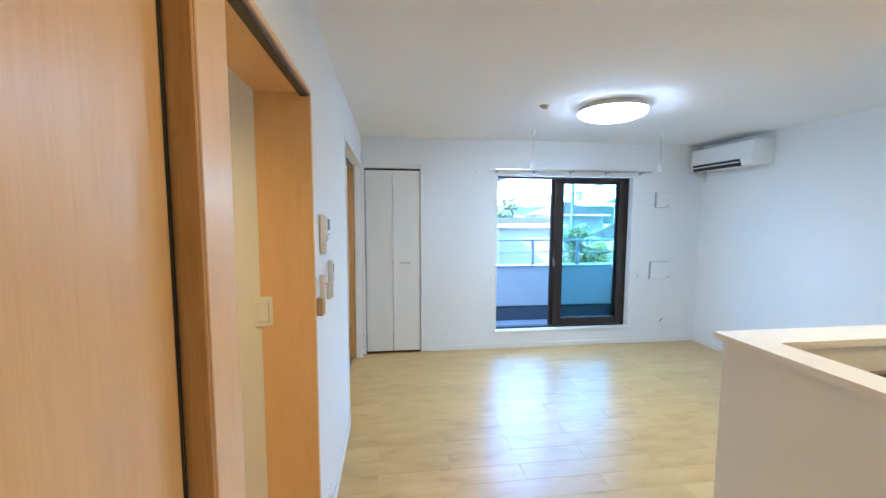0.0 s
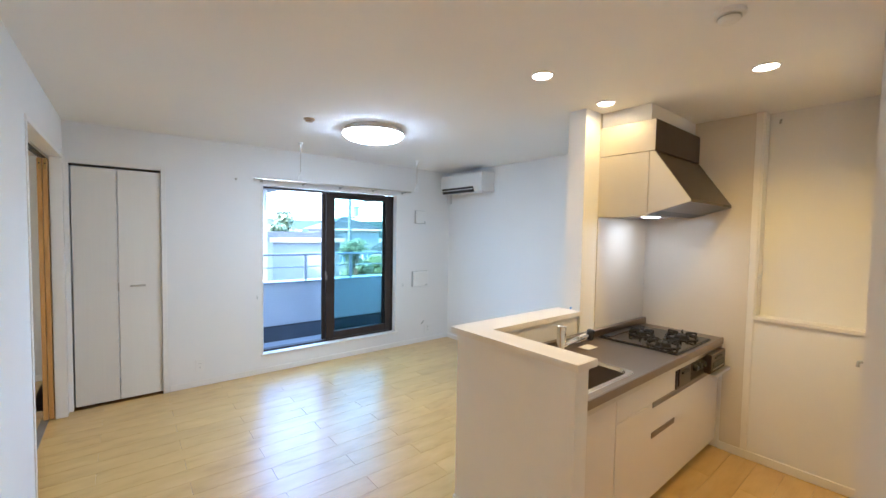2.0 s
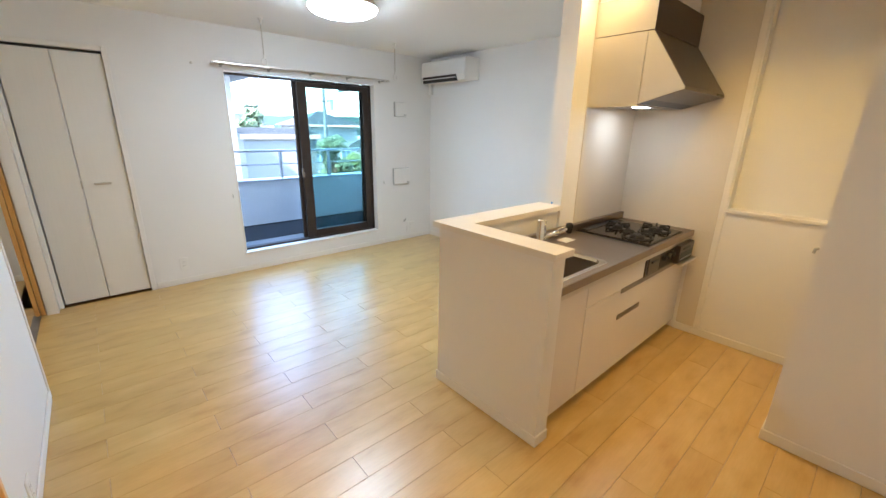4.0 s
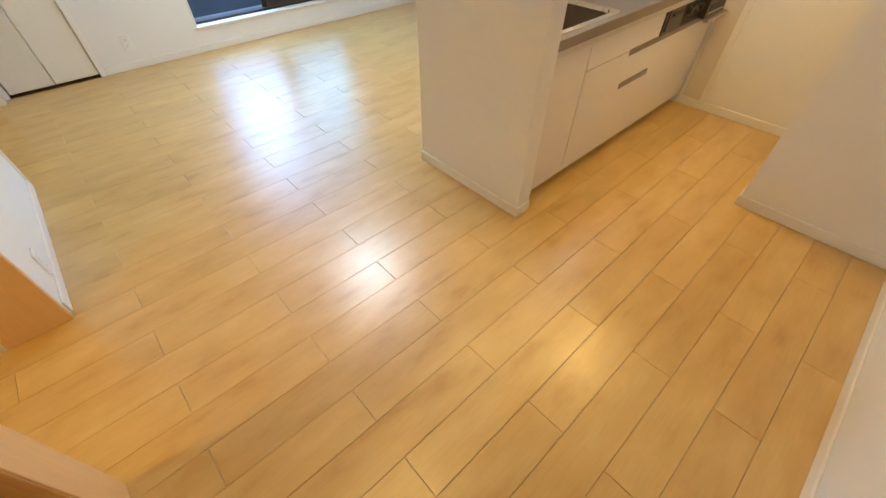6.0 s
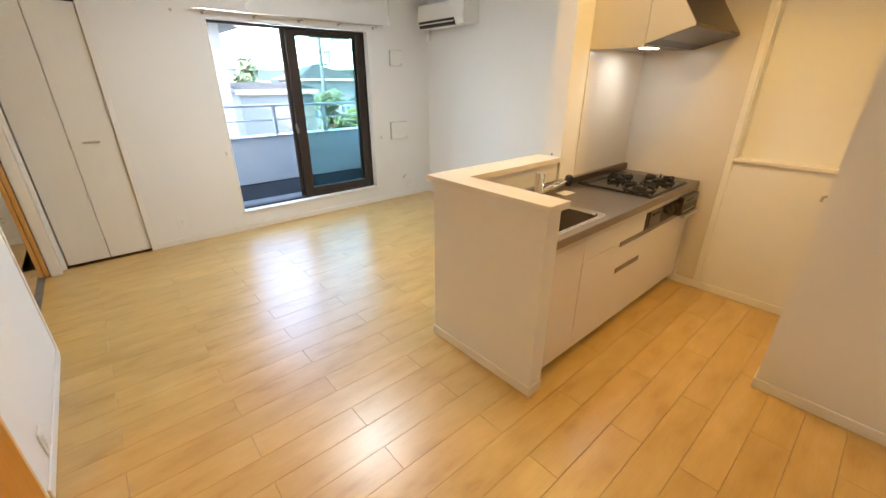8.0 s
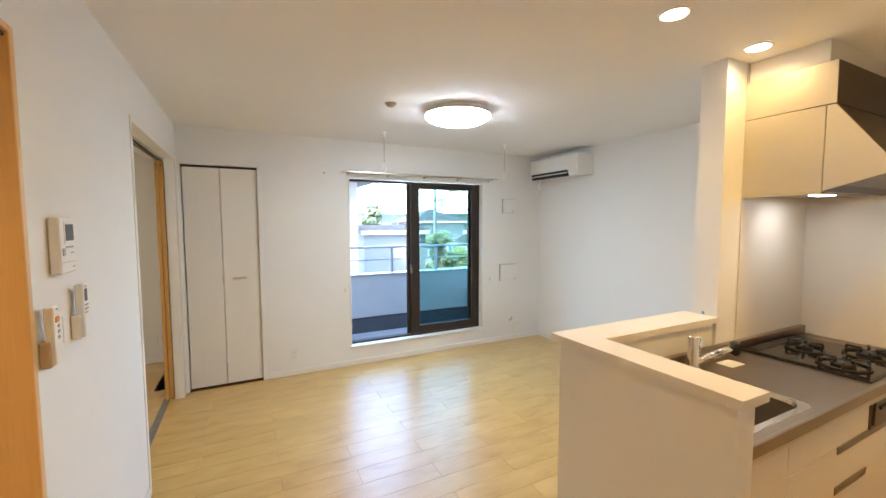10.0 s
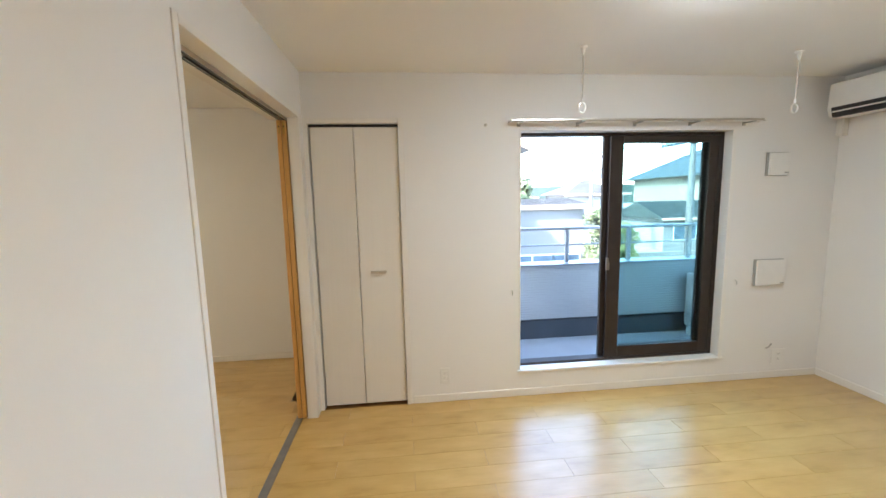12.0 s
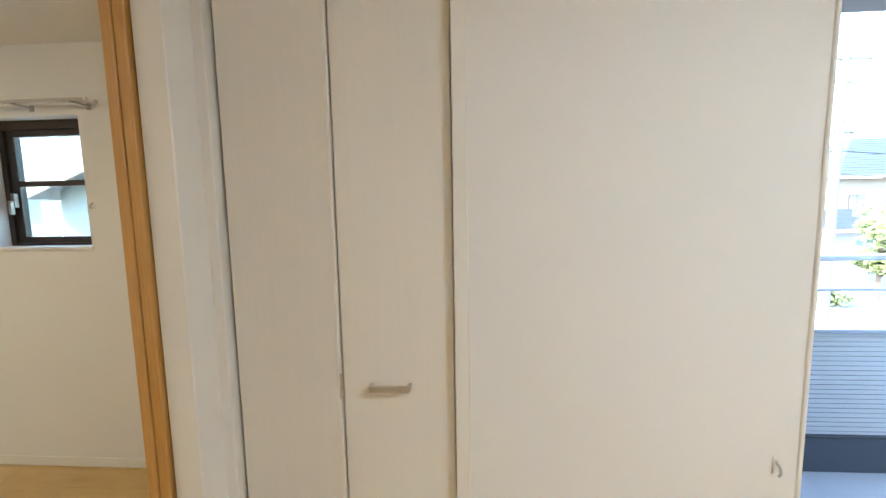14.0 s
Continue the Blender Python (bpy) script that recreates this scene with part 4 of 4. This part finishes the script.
def house(name, x0, x1, y0, y1, eave, ridge, wall, roof, label, hip=False, along="x", storeys=2, over=0.5, fascia=FASCIA):
    h = root(name, label, "house", at=(0, 0, 0))
    part("wall", box(x0, x1, y0, y1, GZ, eave, 0), wall, h)
    a, b, c, d = x0 - over, x1 + over, y0 - over, y1 + over
    bm = bmesh.new()
    lo = [bm.verts.new(p) for p in ((a, c, eave), (b, c, eave), (b, d, eave), (a, d, eave))]
    lo2 = [bm.verts.new((v.co.x, v.co.y, eave + 0.12)) for v in lo]
    if along == "x":
        k = (d - c) / 2 if hip else 0
        r = [bm.verts.new((a + k, (c + d) / 2, ridge)), bm.verts.new((b - k, (c + d) / 2, ridge))]
        sides = ((lo2[0], lo2[1], r[1], r[0]), (lo2[2], lo2[3], r[0], r[1]), (lo2[1], lo2[2], r[1]), (lo2[3], lo2[0], r[0]))
    else:
        k = (b - a) / 2 if hip else 0
        r = [bm.verts.new(((a + b) / 2, c + k, ridge)), bm.verts.new(((a + b) / 2, d - k, ridge))]
        sides = ((lo2[1], lo2[2], r[1], r[0]), (lo2[3], lo2[0], r[0], r[1]), (lo2[0], lo2[1], r[0]), (lo2[2], lo2[3], r[1]))
    for f in sides:
        bm.faces.new(f)
    for i in range(4):
        bm.faces.new((lo[i], lo[(i + 1) % 4], lo2[(i + 1) % 4], lo2[i]))
    bm.faces.new(lo[::-1])
    bmesh.ops.recalc_face_normals(bm, faces=bm.faces)
    top = part("roof", bm, roof, h)
    part("fascia", box(a - 0.02, b + 0.02, c - 0.03, c - 0.001, eave - 0.06, eave + 0.13, 0), fascia, top)
    # courses of tiles on the slope that looks at the balcony
    if along == "x":
        n, mid = 16, (c + d) / 2
        bm = bmesh.new()
        for i in range(n):
            f = (i + 0.02) / n
            y, z = c + (mid - c) * f, eave + 0.12 + (ridge - eave - 0.12) * f
            kk = k * f
            box_bm(bm, a + kk + 0.02, b - kk - 0.02, y, y + 0.05, z - 0.02, z + 0.045)
        part("tile_course", bm, roof, top)["kind"] = "stuff"
    for s in range(storeys):
        base = GZ + 0.9 + s * 2.8
        n = max(2, int((x1 - x0) / 2.6))
        for i in range(n):
            cx = x0 + (x1 - x0) * (i + 0.5) / n
            w = 0.55 if (i + s) % 3 else 0.9
            if base + 1.2 > eave:
                continue
            win = part("window", box(cx - w - 0.06, cx + w + 0.06, y0 - 0.05, y0 - 0.001, base - 0.06, base + 1.16, 0.01), BRONZE if wall is CREAM else PLASTIC, h)
            part("pane", box(cx - w, cx - 0.03, y0 - 0.056, y0 - 0.05, base, base + 1.1, 0), HOUSEGLASS, win)
            part("pane", box(cx + 0.03, cx + w, y0 - 0.056, y0 - 0.05, base, base + 1.1, 0), HOUSEGLASS, win)
    return h


house("bungalow", 20.0, 27.0, 30.0, 36.0, -0.5, 0.85, PLASTER, ROOFGREEN, "low white house with a grey-green tiled roof", storeys=1)
house("hip_roof_house", 30.0, 50.0, 37.5, 50.5, 3.2, 7.3, CREAM, ROOFGREEN, "two-storey cream house with a large hipped green-grey roof", hip=True, over=0.9)
house("white_house", 4.6, 7.6, 17.5, 22.0, 1.0, 1.35, PLASTER, ROOFGREY, "white flat-fronted house across the street", storeys=1, over=0.15)
house("far_house", 16.5, 22.5, 40.0, 46.0, 1.5, 3.1, PLASTER, ROOFGREY, "far white house with a dark tiled roof", hip=True)
house("far_house", 8.5, 15.0, 46.0, 53.0, 1.3, 2.9, PLASTER, ROOFGREY, "far pale house with a dark hipped roof", hip=True)
house("far_house", -4.0, 5.0, 40.0, 47.0, 1.6, 3.4, CREAM, ROOFGREY, "far cream house with a dark hipped roof", hip=True)
house("far_house", 42.0, 54.0, 34.0, 44.0, 2.6, 5.0, PLASTER, ROOFGREY, "far white house at the street corner", hip=True)

house("back_house", -17.0, -8.6, 15.0, 21.0, 2.5, 4.6, PLASTER, ROOFPALE, "pale neighbouring house with a grey tiled roof")


def gable_neighbour():
    """The next house: its gable end looks at the balcony, one slope longer than the other."""
    h = root("next_house", "white neighbouring house with a brown edged gable roof", "house")
    ya, yb, out = 10.6, 18.0, 0.45
    xl, zl, xm, zm, xr, zr = -8.4, 1.75, -1.6, 4.44, 3.0, 2.55
    part("wall", prism([(xl + 0.45, GZ), (xr - 0.45, GZ), (xr - 0.45, zr + 0.1), (xm, zm - 0.1), (xl + 0.45, zl + 0.14)], "y", ya, yb), PLASTER, h)
    for x0, z0, x1, z1 in ((xl, zl, xm, zm), (xm, zm, xr, zr)):
        r = part("roof", prism([(x0, z0), (x1, z1), (x1, z1 + 0.16), (x0, z0 + 0.16)], "y", ya - out, yb + out), ROOFPALE, h)
        part("gable_board", prism([(x0, z0 - 0.12), (x1, z1 - 0.12), (x1, z1 + 0.168), (x0, z0 + 0.168)], "y", ya - out - 0.05, ya - out - 0.002), FASCIA, r, "brown gable board")
        for i in range(14):
            f = (i + 0.5) / 14
            x, z = x0 + (x1 - x0) * f, z0 + (z1 - z0) * f + 0.16
            part("tile_course", box(x - 0.03, x + 0.03, ya - out, yb + out, z - 0.02, z + 0.04, 0), ROOFPALE, r)
    for cx, cz in ((-6.9, -0.6), (-6.1, -0.6), (-6.9, 0.35), (-6.1, 0.35), (-3.0, 0.5), (0.5, 0.5)):
        w = part("window", box(cx - 0.31, cx + 0.31, ya - 0.05, ya - 0.001, cz - 0.36, cz + 0.36, 0.01), BRONZE, h)
        part("pane", box(cx - 0.26, cx - 0.01, ya - 0.056, ya - 0.05, cz - 0.31, cz + 0.31, 0), HOUSEGLASS, w)
        part("pane", box(cx + 0.01, cx + 0.26, ya - 0.056, ya - 0.05, cz - 0.31, cz + 0.31, 0), HOUSEGLASS, w)


gable_neighbour()


def utility_pole(x, y, top, label):
    a = root("utility_pole", label, "utility pole", "utility poles")
    part("shaft", tube((x, y, GZ), (x, y, top), 0.17, 0.11, 16), POLE, a)
    for z, w in ((top - 0.5, 0.9), (top - 1.3, 0.75), (top - 3.0, 0.5)):
        arm = part("cross_arm", box(x - w, x + w, y - 0.05, y + 0.05, z - 0.05, z + 0.05, 0.01), POLE, a)
        for dx in (-w + 0.08, -w / 2, w / 2, w - 0.08):
            part("insulator", tube((x + dx, y, z + 0.05), (x + dx, y, z + 0.2), 0.04, 0.03, 10), PLASTIC, arm)
    part("transformer", tube((x + 0.45, y - 0.1, top - 2.9), (x + 0.45, y - 0.1, top - 2.1), 0.25, 0.25, 16), COPING, a)
    return a


utility_pole(13.0, 18.3, 6.8, "concrete utility pole with cross arms beside the street")
utility_pole(13.6, 29.0, 5.5, "concrete utility pole farther down the street")


def wire(a, b, sag, r=0.02):
    pts = [Vector(a).lerp(Vector(b), i / 16) - Vector((0, 0, sag * 4 * (i / 16) * (1 - i / 16))) for i in range(17)]
    bm = bmesh.new()
    for p, q in zip(pts, pts[1:]):
        tube_bm(bm, p, q, r, None, 5, False)
    thing("power_cable", bm, BLACK, "thin black overhead power cable", "cable", "overhead cables")


for a, b, s in (((13.0, 18.3, 3.2), (-30, 17.5, 3.0), 1.6), ((13.0, 18.3, 3.9), (-30, 17.6, 3.6), 1.5), ((13.0, 18.3, 2.4), (50, 19, 2.6), 1.0), ((13.0, 18.3, 3.2), (50, 19, 3.4), 1.0), ((13.0, 18.3, 6.3), (13.6, 29, 5.0), 0.4)):
    wire(a, b, s)


def leaves(clumps, count, size, seed):
    rnd = random.Random(seed)
    verts, faces = [], []
    for i in range(count):
        c, r = clumps[rnd.randrange(len(clumps))]
        while True:
            d = Vector((rnd.uniform(-1, 1), rnd.uniform(-1, 1), rnd.uniform(-1, 1)))
            if 0.3 < d.length < 1:
                break
        p = Vector(c) + Vector((d.x * r, d.y * r, d.z * r * 0.8))
        u = Vector((rnd.gauss(0, 1), rnd.gauss(0, 1), rnd.gauss(0, 0.6))).normalized()
        v = u.orthogonal().normalized()
        s = size * rnd.uniform(0.6, 1.3)
        k = len(verts)
        verts += [p - u * s, p + v * s * 0.5, p + u * s, p - v * s * 0.5]
        faces.append((k, k + 1, k + 2, k + 3))
    me = bpy.data.meshes.new("leaves")
    me.from_pydata([tuple(v) for v in verts], [], faces)
    return me


def tree(x, y, height, spread, mat, seed, label, count=5200, size=0.075):
    rnd = random.Random(seed)
    t = root("tree", label, "tree", at=(0, 0, 0))
    top = GZ + height
    bm = tube((x, y, GZ), (x + 0.1, y, GZ + height * 0.55), 0.11, 0.06, 10)
    clumps = []
    for i in range(11):
        a = rnd.uniform(0, 6.28)
        h = rnd.uniform(0.42, 0.95)
        rr = spread * rnd.uniform(0.25, 0.8) * (1.15 - h * 0.7)
        c = (x + rr * math.cos(a), y + rr * math.sin(a), GZ + height * h)
        tube_bm(bm, (x + 0.06, y, GZ + height * min(0.55, h * 0.6)), c, 0.04, 0.012, 6)
        clumps.append((c, spread * rnd.uniform(0.28, 0.5)))
    part("trunk", bm, BARK, t)
    me = leaves(clumps, count, size, seed)
    me.materials.append(mat)
    crown = new("crown", me)
    crown.parent = t
    return t


tree(8.1, 16.8, 4.2, 1.1, LEAFDARK, 3, "slender dark green garden tree across the street")
tree(10.6, 20.2, 3.2, 1.2, LEAF, 4, "low bright green garden tree by the street")
tree(17.6, 21.2, 3.6, 1.3, LEAF, 5, "bright green tree beside the utility pole", 5200, 0.085)
tree(20.5, 23.5, 4.3, 2.0, LEAF, 6, "bright green garden tree beside the low house", 5200, 0.09)
tree(6.9, 23.5, 5.6, 1.3, LEAFDARK, 8, "dark green tree behind the white house", 2200, 0.15)


def shrub(x, y, r, mat, seed, label, count=900):
    s = root("shrub", label, "shrub")
    me = leaves([((x + dx * r, y + dy * r, GZ + r * 0.6), r * 0.7) for dx, dy in ((-0.8, 0), (0, 0.2), (0.8, 0), (0.2, -0.4))], count, 0.09, seed)
    me.materials.append(mat)
    o = new("foliage", me)
    o.parent = s
    part("stem", tube((x, y, GZ), (x, y, GZ + r * 0.8), 0.05, 0.03, 8), BARK, s)


shrub(12.3, 20.6, 0.8, PINK, 11, "low pink flowering azalea shrub")
shrub(14.0, 21.3, 0.8, LEAF, 12, "low green garden shrub")
shrub(15.2, 20.8, 0.7, LEAF, 13, "low green garden shrub")
setting("garden_wall", box(9.0, 30.0, 22.9, 23.05, GZ, GZ + 1.1, 0.01), PLASTER, "low pale garden wall along the street", "garden wall")
# a wooded hill closes the distance
hill = []
for i in range(61):
    x = -220 + i * 9
    hill.append((x, 6 + 5 * noise.noise(Vector((i * 0.21, 3, 0))) + 2 * noise.noise(Vector((i * 0.7, 9, 0)))))
setting("backdrop_hill", prism([(-220, GZ)] + hill + [(320, GZ)], "y", 190, 240), varied("wooded_hill", (0.05, 0.07, 0.06), 0.9, 0, 0.05, 0.3, 2, 0.3), "far wooded hill behind the houses", "backdrop")


# ---- balcony ----
def balcony():
    setting("balcony_floor", box(-0.9, 3.5, YW + 0.16, 5.45, -0.06, 0.0, 0), MEMBRANE, "pale grey waterproof balcony floor", "floor")
    p = root("balcony_parapet", "ribbed pale grey siding parapet with a metal coping", "parapet", kind="structure")
    n = 22
    prof = [(5.60, 0.2)]
    prof += [(5.60, 0.775)]
    z = 0.775
    step = (0.775 - 0.2) / n
    for i in range(n):
        prof += [(5.452, z), (5.452, z - step * 0.72), (5.4585, z - step * 0.80), (5.4585, z - step * 0.98)]
        z -= step
    prof += [(5.455, 0.2)]
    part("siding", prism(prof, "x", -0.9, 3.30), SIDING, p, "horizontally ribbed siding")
    part("upstand", box(-0.9, 3.30, 5.44, 5.60, 0.0, 0.196, 0.003), UPSTAND, p, "dark grey waterproof upstand")
    part("drip_edge", box(-0.9, 3.30, 5.43, 5.452, 0.197, 0.212, 0.002), BLACK, p)
    part("coping", box(-0.9, 3.45, 5.42, 5.63, 0.778, 0.80, 0.003), COPING, p, "grey metal coping")
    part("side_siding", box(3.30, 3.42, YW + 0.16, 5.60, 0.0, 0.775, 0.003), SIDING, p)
    part("side_coping", box(3.28, 3.45, YW + 0.16, 5.42, 0.778, 0.80, 0.003), COPING, p)
    r = root("balcony_railing", "pale aluminium two-bar railing on the parapet", "railing")
    part("top_rail", box(-0.9, 3.40, 5.50, 5.56, 1.145, 1.175, 0.006, 2), COPING, r)
    part("mid_rail", box(-0.9, 3.40, 5.52, 5.54, 0.978, 0.994, 0.003), COPING, r)
    x = -0.35
    while x < 3.4:
        part("post", box(x - 0.02, x + 0.02, 5.51, 5.55, 0.80, 1.145, 0.003), COPING, r)
        x += 0.69
    part("side_rail", box(3.34, 3.40, YW + 0.18, 5.50, 1.145, 1.175, 0.006), COPING, r)
    u = root("outdoor_unit", "grey-white air conditioner outdoor unit on the balcony floor", "outdoor unit")
    part("casing", box(2.985, 3.275, 4.86, 5.38, 0.09, 0.66, 0.012, 2), UNITGREY, u)
    part("foot", box(2.97, 3.285, 4.92, 4.99, 0.001, 0.09, 0.004), GREYPLASTIC, u)
    part("foot", box(2.97, 3.285, 5.25, 5.32, 0.001, 0.09, 0.004), GREYPLASTIC, u)
    part("fan_grille", lathe([(0.2, 0), (0.2, 0.01), (0.19, 0.012)], (0, 0, 0), 32), GREYPLASTIC, u).matrix_local = Matrix.Translation((2.986, 5.14, 0.38)) @ Matrix.Rotation(-math.pi / 2, 4, "Y")


balcony()

# ---- floors: individual planks ----
def plank_mesh(w, d):
    bm = bmesh.new()
    g, c = 0.0006, 0.0005
    rings = []
    for inset, z in ((g, -0.008), (g, -0.0012), (g + c, 0.0)):
        rings.append([bm.verts.new(p) for p in ((inset, inset, z), (w - inset, inset, z), (w - inset, d - inset, z), (inset, d - inset, z))])
    for a, b in zip(rings, rings[1:]):
        for i in range(4):
            bm.faces.new((a[i], a[(i + 1) % 4], b[(i + 1) % 4], b[i]))
    bm.faces.new(rings[-1])
    return mesh_of("plank", bm, PLANK)


PLANKS = {}


def lay_floor(parent, x0, x1, y0, y1):
    D, L = 0.1458, 0.858
    k0, k1 = math.floor((y0 - 0.492) / D), math.ceil((y1 - 0.492) / D)
    for k in range(k0, k1):
        ya, yb = max(y0, 0.492 + k * D), min(y1, 0.492 + (k + 1) * D)
        if yb - ya < 0.004:
            continue
        start = -0.420 if (k + 1) % 2 == 0 else 0.018
        j = math.floor((x0 - start) / L)
        while start + j * L < x1:
            xa, xb = max(x0, start + j * L), min(x1, start + (j + 1) * L)
            j += 1
            if xb - xa < 0.004:
                continue
            key = (round(xb - xa, 3), round(yb - ya, 3))
            if key not in PLANKS:
                PLANKS[key] = plank_mesh(*key)
            ob = new("plank", PLANKS[key])
            ob.location = (xa, ya, 0)
            ob.parent = parent


floor = setting("floor", box(XL - 0.13, XR + 0.12, YB - 0.12, YW + 0.16, -0.12, -0.0085, 0), SUBFLOOR, "glossy pale maple plank floor", "floor")
lay_floor(floor, -2.0, XR, YB, 0.492 + 8 * 0.1458)
lay_floor(floor, -0.79, XR, 0.492 + 8 * 0.1458, YW)
floor2 = setting("floor_bedroom", box(-3.6, XL - 0.131, -0.2, Y2 + 0.15, -0.12, -0.0085, 0), SUBFLOOR, "pale maple plank bedroom and hall floor", "floor")
lay_floor(floor2, -3.48, -0.79, 1.8, Y2)
lay_floor(floor2, -0.79, -0.6735, YW, Y2)
setting("floor_pocket", box(-0.7705, -0.6735, YW + 0.161, Y2, -0.12, -0.0085, 0), SUBFLOOR, "maple floor strip under the sliding doors", "floor")
